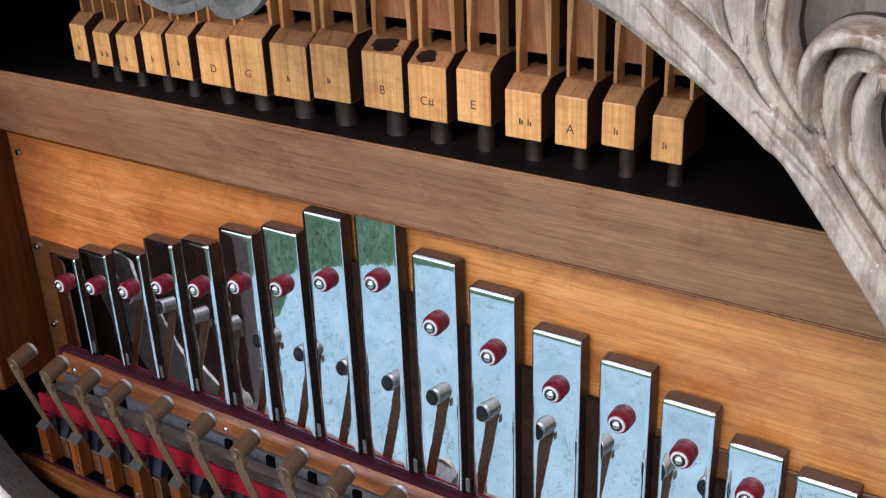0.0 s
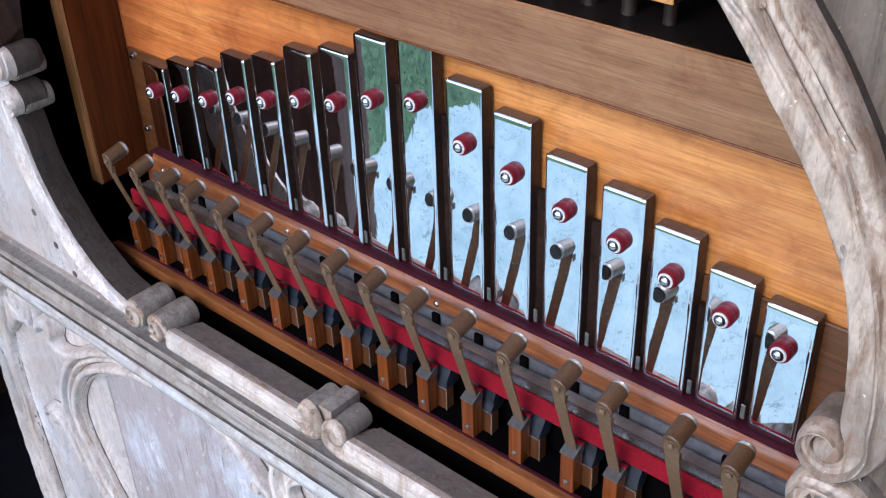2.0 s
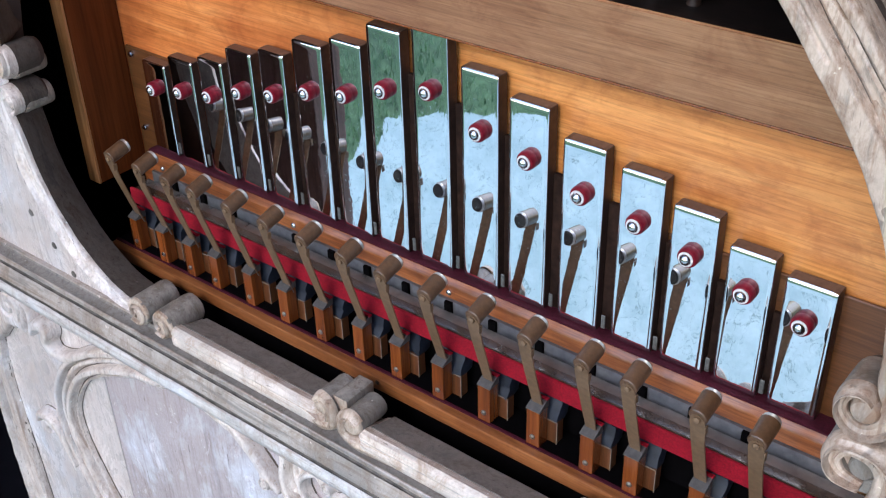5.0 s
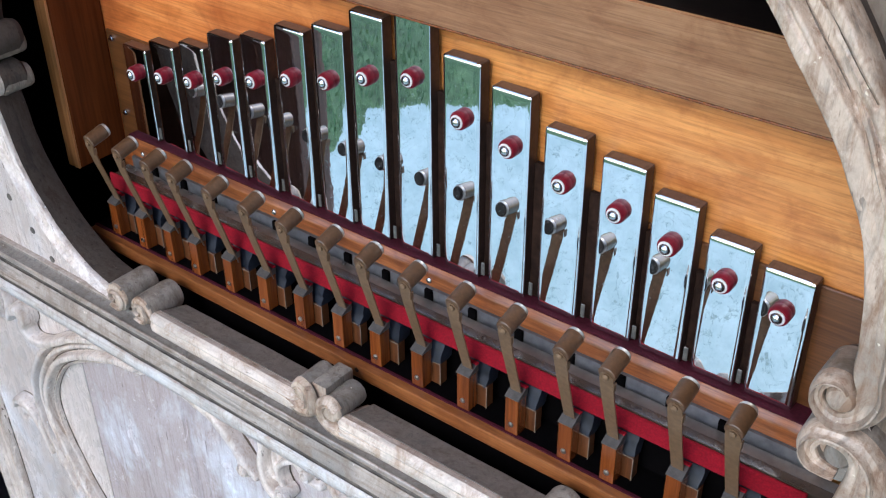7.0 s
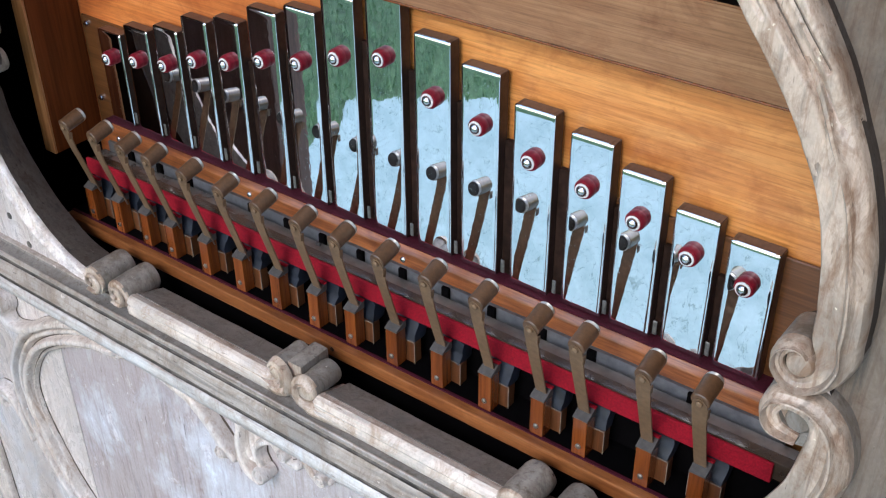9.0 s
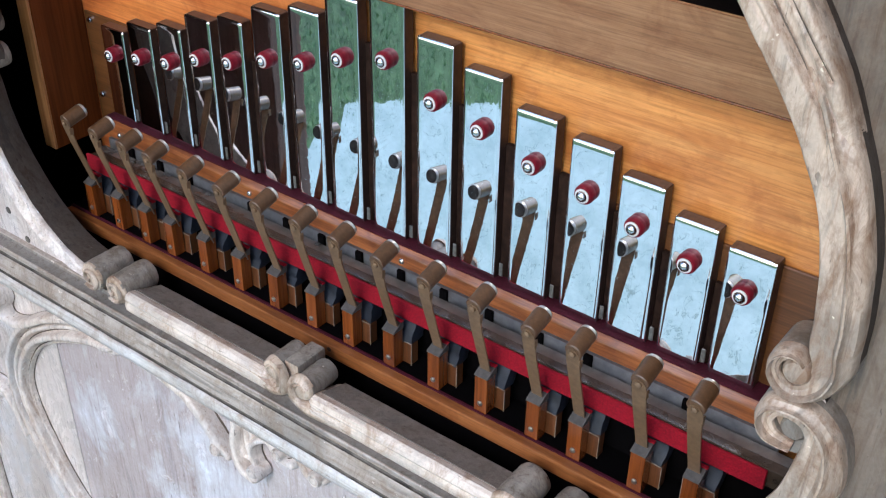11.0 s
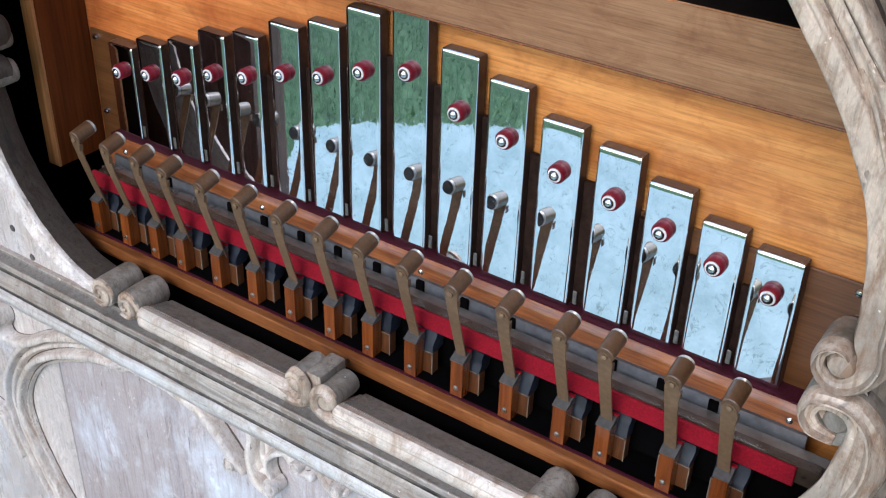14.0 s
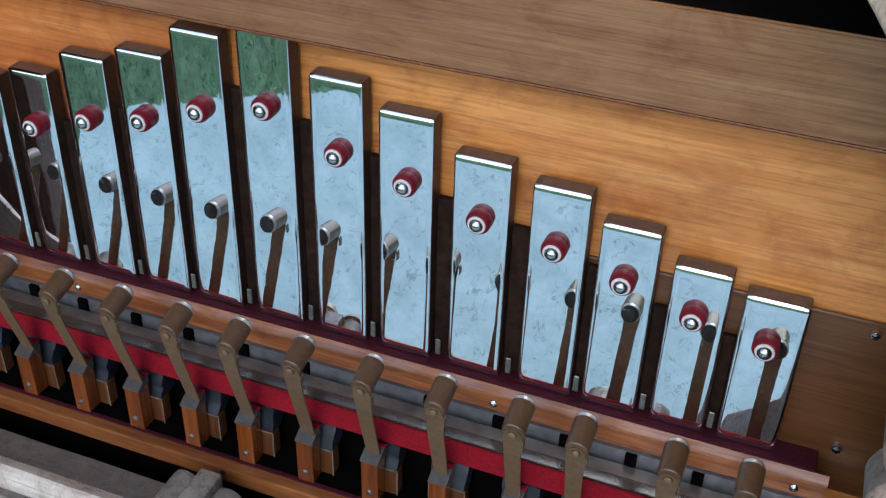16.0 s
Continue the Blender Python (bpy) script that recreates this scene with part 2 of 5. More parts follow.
M_TIP = plain("white_felt", (0.62, 0.6, 0.58), 0.8, 0, 0.15, 700, 0.3)
M_FERRULE = plain("white_cap", (0.46, 0.44, 0.41), 0.32, 0.5, 0.15, 500, 0.05)
M_BLUE = plain("blue_leather", (0.013, 0.017, 0.028), 0.48, 0, 0.45, 200, 0.3)
M_GREYTOP = plain("grey_card", (0.066, 0.057, 0.051), 0.5, 0, 0.3, 400)
M_GREYBAR = plain("grey_metal_bar", (0.20, 0.178, 0.162), 0.17, 0.5, 0.4, 70, 0.03, coat=0.5)
M_DARKBAR = plain("dark_bar", (0.045, 0.030, 0.021), 0.25, 0, 0.35, 120, 0.06, coat=0.4)
M_GREYPLATE = plain("grey_plate", (0.16, 0.155, 0.16), 0.35, 0.3, 0.25, 160, 0.08)
M_MOUNT = wood("mounting_board", (0.080, 0.029, 0.009), (0.130, 0.050, 0.0155), (0.175, 0.073, 0.025), "x", 0.35, 0.2, 1.8)
M_SCREW = plain("worn_screw", (0.30, 0.27, 0.24), 0.3, 0.9, 0.25, 900, 0.05)
M_GAPSHADE = plain("gap_shade", (0.024, 0.012, 0.008), 0.9, 0, 0.5, 200, 0.3, spec=0.1)
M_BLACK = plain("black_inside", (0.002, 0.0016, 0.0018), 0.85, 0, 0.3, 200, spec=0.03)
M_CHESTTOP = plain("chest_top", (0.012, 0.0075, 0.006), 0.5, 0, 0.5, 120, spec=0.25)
M_STAMP = plain("stamp_ink", (0.17, 0.070, 0.030), 0.6, 0, 0.6, 600)
M_PEG = plain("peg_dark", (0.026, 0.014, 0.010), 0.4, 0, 0.5, 200, spec=0.4)
M_WHITEEDGE = plain("white_paper_edge", (0.20, 0.15, 0.11), 0.8, 0, 0.3, 700)
M_LIME = limed("limed_carving", (0.56, 0.435, 0.335), (0.295, 0.236, 0.186), (0.250, 0.146, 0.086), 0.34, wear=0.9, coat=0.6)
M_LIMEPALE = limed("limed_frame", (0.70, 0.605, 0.535), (0.45, 0.390, 0.350), (0.39, 0.28, 0.21), 0.38, wear=0.7, coat=0.35, glare=0.35)
M_LIMEX = limed("limed_moulding", (0.72, 0.605, 0.515), (0.45, 0.385, 0.332), (0.37, 0.245, 0.165), 0.32, "x", wear=0.8, coat=0.6)
M_LIMEDARK = limed("limed_dark", (0.225, 0.199, 0.175), (0.140, 0.127, 0.114), (0.125, 0.095, 0.071), 0.45, coat=0.15)
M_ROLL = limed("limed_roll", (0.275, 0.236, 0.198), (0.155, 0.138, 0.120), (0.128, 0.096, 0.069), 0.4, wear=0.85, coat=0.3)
# dark colour that holds the shade of reveals and moulding flanks
M_REVEAL = limed("shaded_reveal", (0.090, 0.073, 0.061), (0.060, 0.051, 0.044), (0.064, 0.045, 0.033), 0.7, coat=0.0)
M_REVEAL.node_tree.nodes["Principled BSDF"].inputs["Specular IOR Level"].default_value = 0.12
# both groove colours mix dirt with the shade of the cuts
M_GROOVE = plain("groove_dirt_shade", (0.108, 0.091, 0.076), 0.7, 0, 0.55, 120)
M_SOILSHADE = plain("carving_dirt_shade", (0.130, 0.096, 0.070), 0.7, 0, 0.4, 500)
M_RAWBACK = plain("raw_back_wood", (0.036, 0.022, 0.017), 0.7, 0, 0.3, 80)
M_PLANK = limed("limed_plank", (0.67, 0.585, 0.535), (0.54, 0.475, 0.440), (0.46, 0.362, 0.308), 0.20, wear=0.45, coat=1.0, glare=0.6)
M_LIMEPANEL = limed("limed_panel", (0.52, 0.440, 0.425), (0.40, 0.342, 0.336), (0.39, 0.305, 0.275), 0.16, wear=0.5, coat=1.0, glare=0.95)
M_LEDGE = limed("limed_ledge", (0.43, 0.362, 0.315), (0.235, 0.203, 0.180), (0.21, 0.146, 0.102), 0.28, "x", 0.75, 0.7)
M_LIP = limed("limed_lip", (0.64, 0.590, 0.555), (0.42, 0.380, 0.352), (0.36, 0.262, 0.195), 0.26, "x", 0.7, 0.9, 0.4)
M_GREYPANEL = limed("grey_panel", (0.205, 0.158, 0.120), (0.122, 0.098, 0.078), (0.140, 0.092, 0.060), 0.40, "z", 0.8, 0.35)
M_WALL = plain("wall_plaster", (0.55, 0.54, 0.60), 0.85, 0, 0.08, 40)
M_BASEBOARD = wood("baseboard_wood", (0.04, 0.018, 0.01), (0.07, 0.03, 0.017), (0.1, 0.045, 0.025), "y", 0.4)
M_FLOOR = plain("floor_paint", (0.05, 0.028, 0.032), 0.45, 0, 0.25, 30)
M_DOOR = wood("dark_door_wood", (0.095, 0.051, 0.041), (0.140, 0.078, 0.063), (0.190, 0.108, 0.086), "z", 0.5)
M_CEIL = plain("ceiling_boards", (0.10, 0.075, 0.055), 0.8, 0, 0.15, 30)
M_PAVE = concrete_of("pale_concrete")
M_LAWN = plain("lawn_soil", (0.130, 0.222, 0.092), 0.9, 0, 0.45, 14, 0.5, dist=0.02)
M_GRASS = plain("grass_blade", (0.23, 0.365, 0.165), 0.6, 0, 0.4, 30, 0)


# ---------------------------------------------------------------- mesh helpers
def thing(name, base, label, category, group="", kind=""):
    e = new(name)
    e.location = base
    e.empty_display_size = 0.02
    return tagged(e, label, category, group, kind)


def offset_of(ob):
    o = Vector((0, 0, 0))
    while ob is not None:
        o += ob.location
        ob = ob.parent
    return o


def part(name, bm, mat, parent=None, label="", smooth=False):
    """Links a bmesh, given in world places, as one mesh under a thing or part."""
    o = offset_of(parent) if parent is not None else Vector((0, 0, 0))
    bmesh.ops.translate(bm, verts=bm.verts, vec=-o)
    bmesh.ops.recalc_face_normals(bm, faces=bm.faces)
    me = bpy.data.meshes.new(name)
    bm.to_mesh(me)
    bm.free()
    for m in mat if isinstance(mat, (list, tuple)) else (mat,):
        me.materials.append(m)
    if smooth:
        me.polygons.foreach_set("use_smooth", [True] * len(me.polygons))
        me.set_sharp_from_angle(angle=radians(38))
    ob = new(name, me)
    if parent is not None:
        ob.parent = parent
    if label:
        tagged(ob, label)
    return ob


def box(x0, x1, y0, y1, z0, z1, bevel=0.0, seg=2, bm=None):
    bm = bm or bmesh.new()
    made = bmesh.ops.create_cube(bm, size=1.0)["verts"]
    for v in made:
        v.co = Vector((x0 + (v.co.x + 0.5) * (x1 - x0), y0 + (v.co.y + 0.5) * (y1 - y0), z0 + (v.co.z + 0.5) * (z1 - z0)))
    if bevel:
        edges = list({e for v in made for e in v.link_edges})
        bmesh.ops.bevel(bm, geom=edges, offset=bevel, segments=seg, profile=0.6, affect="EDGES")
    return bm


def turned(outline, seg=24, axis="y", centre=(0, 0, 0), bm=None):
    """A body of revolution: outline of (along, radius) round an axis through centre."""
    bm = bm or bmesh.new()
    c = Vector(centre)
    rings = []
    for a, r in outline:
        ring = []
        for k in range(seg):
            w = 2 * math.pi * k / seg
            u, v = r * math.cos(w), r * math.sin(w)
            ring.append(bm.verts.new(c + Vector({"y": (u, a, v), "z": (u, v, a), "x": (a, u, v)}[axis])))
        rings.append(ring)
    for p, q in zip(rings, rings[1:]):
        for k in range(seg):
            bm.faces.new((p[k], p[(k + 1) % seg], q[(k + 1) % seg], q[k]))
    bm.faces.new(rings[0])
    bm.faces.new(rings[-1])
    return bm


def loft(rings, closed=True, caps=True, bm=None):
    """Faces between rings of places; closed: each ring is a loop."""
    bm = bm or bmesh.new()
    made = [[bm.verts.new(p) for p in ring] for ring in rings]
    k = len(made[0])
    for p, q in zip(made, made[1:]):
        for i in range(k if closed else k - 1):
            bm.faces.new((p[i], p[(i + 1) % k], q[(i + 1) % k], q[i]))
    if caps and closed:
        bm.faces.new(made[0])
        bm.faces.new(list(reversed(made[-1])))
    return bm


def curve_points(pts, n=8):
    """A smooth line (Catmull-Rom) through 2D or longer tuples."""
    p = [np.array(q, float) for q in pts]
    p = [2 * p[0] - p[1], *p, 2 * p[-1] - p[-2]]
    out = []
    for i in range(1, len(p) - 2):
        for k in range(n):
            t = k / n
            a, b, c, d = p[i - 1], p[i], p[i + 1], p[i + 2]
            out.append(0.5 * (2 * b + (c - a) * t + (2 * a - 5 * b + 4 * c - d) * t * t + (3 * b - a - 3 * c + d) * t**3))
    out.append(p[-2])
    return out


def band(path, profile, n=8, wob=0.0004, bm=None):
    """A moulding on the facade: path of (x, z, width, lift); profile of (across -0.5..0.5, depth) with depth growing towards the viewer
    from y = FRONT, scaled by lift where positive."""
    pts = curve_points(path, n)
    rings = []
    for i, p in enumerate(pts):
        a, b = pts[max(i - 1, 0)], pts[min(i + 1, len(pts) - 1)]
        t = np.array([b[0] - a[0], b[1] - a[1]])
        t /= max(1e-9, np.hypot(*t))
        nx, nz = -t[1], t[0]
        ring = []
        for k, (s, d) in enumerate(profile):
            x, z = p[0] + nx * s * p[2], p[1] + nz * s * p[2]
            dep = d * p[3] if d > 0 else d
            q = Vector((x * 55, z * 55, k * 0.8))
            ring.append(Vector((x + wob * noise.noise(q), FRONT - dep + wob * 1.5 * noise.noise(q + Vector((9, 3, 1))), z + wob * noise.noise(q + Vector((2, 8, 5))))))
        rings.append(ring)
    return loft(rings, True, True, bm)


def slab(outline, y0, y1, holes=(), bm=None):
    """A flat board of a given outline in x and z, with openings, from y0 to y1."""
    bm = bm or bmesh.new()
    loops = [outline, *holes]
    for y in (y0, y1):
        edges = []
        for lp in loops:
            vs = [bm.verts.new((x, y, z)) for x, z in lp]
            edges += [bm.edges.new((vs[i], vs[(i + 1) % len(vs)])) for i in range(len(vs))]
        bmesh.ops.triangle_fill(bm, use_beauty=True, use_dissolve=False, edges=edges)
    bm.verts.ensure_lookup_table()
    half = len(bm.verts) // 2
    k = 0
    for lp in loops:
        for i in range(len(lp)):
            a, b = k + i, k + (i + 1) % len(lp)
            bm.faces.new((bm.verts[a], bm.verts[b], bm.verts[half + b], bm.verts[half + a]))
        k += len(lp)
    return bm


FRONT, BACK = -0.077, -0.057
X0 = -0.0135

# ---------------------------------------------------------------- the building and the ground
part("ground", box(-60, 60, -60, 30, -0.3, -0.03), M_LAWN)
tagged(bpy.data.objects["ground"], "green lawn ground outside the doorway", "lawn", kind="structure")
edge = [(9, -2.75), (2.0, -2.70), (-0.4, -2.58), (-0.95, -2.46), (-1.2, -2.38), (-1.38, -2.27), (-1.54, -2.15), (-1.68, -2.06), (-1.80, -1.93), (-1.72, -1.72), (-1.74, -1.55), (-1.95, -1.3), (-2.3, -1.2), (-4.0, -1.15)]
ragged = [(x + 0.05 * noise.noise(Vector((x * 6, y * 6, 0))), y + 0.05 * noise.noise(Vector((x * 6, y * 6, 4)))) for x, y in (tuple(p) for p in curve_points(edge, 6))]
bm = loft([[Vector((x, y, z)) for x, y in [(9, -0.66), *ragged, (-4.0, -0.66)]] for z in (-0.1, 0.0)])
tagged(part("pavement", bm, M_PAVE), "pale concrete pavement strip along the building", "pavement", kind="structure")
tagged(part("floor", box(-1.61, 2.2, -0.66, 2.4, -0.1, 0.0), M_FLOOR), "dark purple-brown painted floor", "floor", kind="structure")
tagged(part("wall_west", box(-1.71, -1.61, -0.66, 2.4, 0.0, 2.7), M_WALL), "pale lilac-grey plaster wall", "wall", kind="structure")
tagged(part("wall_east", box(2.2, 2.3, -0.66, 2.4, 0.0, 2.7), M_WALL), "pale plaster wall", "wall", kind="structure")
tagged(part("wall_north", box(-1.71, 2.3, 2.4, 2.5, 0.0, 2.7), M_WALL), "pale plaster back wall", "wall", kind="structure")
# unseen front wall; its right part is added to block light from that side
bm = box(-1.61, -0.9, -0.66, -0.5, 0.0, 2.7)
box(0.80, 2.2, -0.66, -0.5, 0.0, 2.7, bm=bm)
box(-0.9, 0.80, -0.66, -0.5, 2.45, 2.7, bm=bm)
tagged(part("wall_south", bm, M_WALL), "unseen plaster front wall with a doorway narrowed against the light", "wall", kind="structure")
# unseen ceiling, kept dark to cut the bounce light inside
tagged(part("ceiling", box(-1.71, 2.3, -0.66, 2.5, 2.7, 2.8), M_CEIL), "unseen dark boarded ceiling", "ceiling", kind="structure")
tagged(part("baseboard", box(-1.61, -1.595, -0.5, 2.4, 0.0, 0.07, 0.004), M_BASEBOARD), "dark brown wooden baseboard", "baseboard", kind="structure")
bm = box(-1.605, -0.57, -0.50, -0.455, 0.01, 2.3, 0.004)
door = part("door_1", bm, M_DOOR)
tagged(door, "dark brown wooden door standing open against the wall", "door", kind="structure")
part("rail", box(-1.52, -0.63, -0.455, -0.449, 0.95, 1.08, 0.002), M_DOOR, door)
part("rail", box(-1.52, -0.63, -0.455, -0.449, 2.1, 2.24, 0.002), M_DOOR, door)

# grass tufts on the lawn near the pavement
rng = random.Random(4)
verts, faces = [], []
for k in range(22000):
    x, y = rng.uniform(-4.5, 1.2), -rng.uniform(1.2, 4.2)
    if y > np.interp(x, [p[0] for p in reversed(ragged)], [p[1] for p in reversed(ragged)]) + rng.uniform(-0.05, 0.08):
        continue
    h, a, w = rng.uniform(0.02, 0.075), rng.uniform(0, 6.28), rng.uniform(0.002, 0.005)
    dx, dy = rng.uniform(-0.03, 0.03), rng.uniform(-0.03, 0.03)
    i = len(verts)
    verts += [(x - w * math.cos(a), y - w * math.sin(a), -0.031), (x + w * math.cos(a), y + w * math.sin(a), -0.031), (x + dx, y + dy, -0.03 + h)]
    faces.append((i, i + 1, i + 2))
me = bpy.data.meshes.new("grass")
me.from_pydata(verts, [], faces)
me.materials.append(M_GRASS)
tagged(new("grass", me), "short green grass on the lawn", "grass", kind="stuff")

# ---------------------------------------------------------------- organ case behind the carved front
case = thing("organ_case", (X0, 0.2, 0.0), "wooden organ case with varnished orange-brown inner panels", "organ case")
part("base", box(-0.46, 0.43, -0.056, 0.45, 0.0, 1.045, 0.003), M_SIDE, case)
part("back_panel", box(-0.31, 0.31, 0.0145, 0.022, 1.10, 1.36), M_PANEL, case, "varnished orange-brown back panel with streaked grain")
part("side_panel", box(-0.316, -0.303, -0.0292, 0.014, 1.155, 1.42, 0.001), M_SIDE, case, "dark stained side panel")
# lit front edge of the panel, painted as a strip of paler wood
part("edge_strip", box(-0.316, -0.303, -0.0312, -0.0292, 1.155, 1.42, 0.0006), M_EDGEWOOD, case, "paler strip for the lit front edge")
part("side_panel", box(0.297, 0.31, -0.030, 0.014, 1.155, 1.42, 0.001), M_SIDE, case)
# linings are near black: the unlit inside is in their colour
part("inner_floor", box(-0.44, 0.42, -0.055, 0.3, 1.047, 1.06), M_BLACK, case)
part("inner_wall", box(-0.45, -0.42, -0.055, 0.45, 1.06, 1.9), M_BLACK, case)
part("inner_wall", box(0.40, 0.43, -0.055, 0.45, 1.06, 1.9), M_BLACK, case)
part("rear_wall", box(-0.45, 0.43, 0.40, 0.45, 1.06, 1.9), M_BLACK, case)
part("top", box(-0.46, 0.44, -0.056, 0.46, 1.9, 1.93), M_SIDE, case)
# sloping chest board above the panel
bm = loft([[Vector((x, *p)) for p in ((-0.0008, 1.3367), (-0.0226, 1.3856), (-0.0206, 1.3861), (0.012, 1.3430))] for x in (-0.40, 0.395)])
bmesh.ops.bevel(bm, geom=[e for e in bm.edges if abs(e.verts[0].co.x - e.verts[1].co.x) > 0.1], offset=0.0008, segments=2, affect="EDGES")
part("chest_board", bm, M_BOARD, case, "grey-brown sloping board of the pipe chest")
# strip that paints the thin shadow line of the joint
part("board_joint", box(-0.40, 0.395, -0.0012, 0.0030, 1.3358, 1.3370, 0.0003), M_BLOCK, case, "dark joint and shadow line under the sloping board")
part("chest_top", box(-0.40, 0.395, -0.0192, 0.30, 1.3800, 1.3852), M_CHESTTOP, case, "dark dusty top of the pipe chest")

# ---------------------------------------------------------------- glockenspiel
SILL = 1.1815
BARS = [
    (-0.2700, -0.2455, 1.2535), (-0.2395, -0.2145, 1.2635), (-0.2068, -0.1825, 1.2710), (-0.1760, -0.1520, 1.2848),
    (-0.1441, -0.1215, 1.2915), (-0.1115, -0.0868, 1.3058), (-0.0790, -0.0540, 1.3140), (-0.0480, -0.0229, 1.3296),
    (-0.0138, 0.0117, 1.3410), (0.0208, 0.0462, 1.3202), (0.0537, 0.0792, 1.3103), (0.0888, 0.1145, 1.2965),
    (0.1243, 0.1495, 1.2903), (0.1552, 0.1802, 1.2790), (0.1871, 0.2113, 1.2665), (0.2175, 0.2433, 1.2600),
]
KNOB_Z = (1.2343, 1.2402, 1.2455, 1.2567, 1.2632, 1.2736, 1.2804, 1.2920, 1.3003, 1.2848, 1.2775, 1.2673, 1.2618, 1.2534, 1.2438, 1.2380)
KNOB_X = (-0.2578, -0.2270, -0.1955, -0.1640, -0.1320, -0.0992, -0.0670, -0.0350, -0.0008, 0.0344, 0.0674, 0.1020, 0.1362, 0.1671, 0.1984, 0.2295)
BAR_Y, BAR_T = 0.0027, 0.0088


def bar_body(x0, x1, z0, z1):
    """A chime bar: flat polished front that rolls over at the top and softly along the sides."""
    side = [(BAR_T, z0), (0.0, z0), (0.0, z1 - 0.0050), (0.0, z1 - 0.0036), (0.00002, z1 - 0.0026), (0.00009, z1 - 0.0018), (0.00025, z1 - 0.0011), (0.00055, z1 - 0.0005), (0.00115, z1), (BAR_T, z1)]
    rings = []
    margin = ((0.0, 0.00066), (0.0003, 0.00030), (0.0008, 0.00017), (0.0014, 0.00007), (0.0022, 0.000015), (0.0031, 0.0))
    for x, cut in [(x0 + d, c) for d, c in margin] + [(x1 - d, c) for d, c in reversed(margin)]:
        rings.append([Vector((x, BAR_Y + max(y, 0.0) + (cut if y < BAR_T else 0.0), min(z, z1 - cut))) for y, z in side])
    return loft(rings)


def knob(bar, x, z):
    y = BAR_Y - 0.0051
    part("bush", turned([(BAR_Y + 0.0003, 0.0055), (BAR_Y - 0.0010, 0.0057), (BAR_Y - 0.0037, 0.0056), (BAR_Y - 0.0049, 0.0050), (BAR_Y - 0.0053, 0.0040)], 24, "y", (x, 0, z)), M_RED, bar, "dark red rubber bush", True)
    part("washer", turned([(y + 0.0004, 0.0040), (y - 0.0003, 0.0042), (y - 0.0007, 0.0041), (y - 0.0009, 0.0034)], 24, "y", (x, 0, z)), M_TIP, bar, "white ring", True)
    part("nut", turned([(y - 0.0006, 0.0033), (y - 0.0013, 0.0032), (y - 0.0021, 0.0026), (y - 0.0028, 0.0017), (y - 0.0031, 0.0006)], 12, "y", (x, 0, z)), M_STEEL, bar, "bright steel cap nut", True)


for (x0, x1, top), kz, kx in zip(BARS, KNOB_Z, KNOB_X):
    size = "long" if top > 1.31 else "short" if top < 1.266 else "middle-sized"
    bar = thing("chime_bar", ((x0 + x1) / 2, BAR_Y, SILL), f"{size} mirror-polished metal chime bar with dark red bush", "chime bar", "chime bars of the glockenspiel")
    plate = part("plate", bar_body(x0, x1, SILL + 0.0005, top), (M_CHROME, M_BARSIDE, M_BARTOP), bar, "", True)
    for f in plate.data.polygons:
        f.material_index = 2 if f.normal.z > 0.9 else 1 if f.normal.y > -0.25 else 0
    knob(bar, kx, kz)

bed = thing("bar_bed", (X0, 0.006, 1.165), "wooden rail with a maroon felt ledge under the chime bars", "rail")
part("felt_ledge", box(-0.276, 0.262, -0.0018, 0.0138, 1.1700, 1.1812, 0.0012), M_MAROON, bed, "dark maroon felt ledge")
rail = [(-0.0016, 1.1803), (-0.0021, 1.1799), (-0.0040, 1.1766), (-0.0044, 1.1755), (-0.0044, 1.1668), (-0.0040, 1.1664), (-0.0016, 1.1664)]
part("wooden_rail", loft([[Vector((x, *p)) for p in rail] for x in (-0.2705, 0.2680)]), M_RAIL, bed, "orange-brown wooden rail with a worn rounded top edge")
for sx in (-0.252, -0.1155, 0.0180, 0.1180, 0.2560):
    part("screw", turned([(-0.0043, 0.0021), (-0.0051, 0.0020), (-0.0058, 0.0012), (-0.0060, 0.0003)], 14, "y", (sx - 0.0041 * (0.377 - sx) / 0.44, 0, 1.1709)), M_STEEL, bed, "", True)
# board colour darkened for the shadow at the right of the bars
part("mounting_board", box(-0.3005, 0.2925, 0.0120, 0.0144, 1.1600, 1.2545, 0.0012, 3), M_MOUNT, bed, "dark brown varnished board behind the bars, partly darkened for shade")
for (a0, a1, a_top), (b0, b1, b_top) in zip(BARS, BARS[1:]):
    xm = (a1 + b0) / 2
    part("guide_pin", box(xm - 0.0016, xm + 0.0010, 0.0030, 0.0038, 1.1850, 1.1940, 0.0003, 1), M_PIN, bed, "small bright guide pin")
    # added dark strip that paints the shade in the gap
    part("spacer", box(a1 + 0.0004, b0 - 0.0004, 0.0085, 0.0119, 1.1812, min(a_top, b_top) - 0.027, 0.0004, 1), M_GAPSHADE, bed, "dark strip standing in for the shade between two bars")

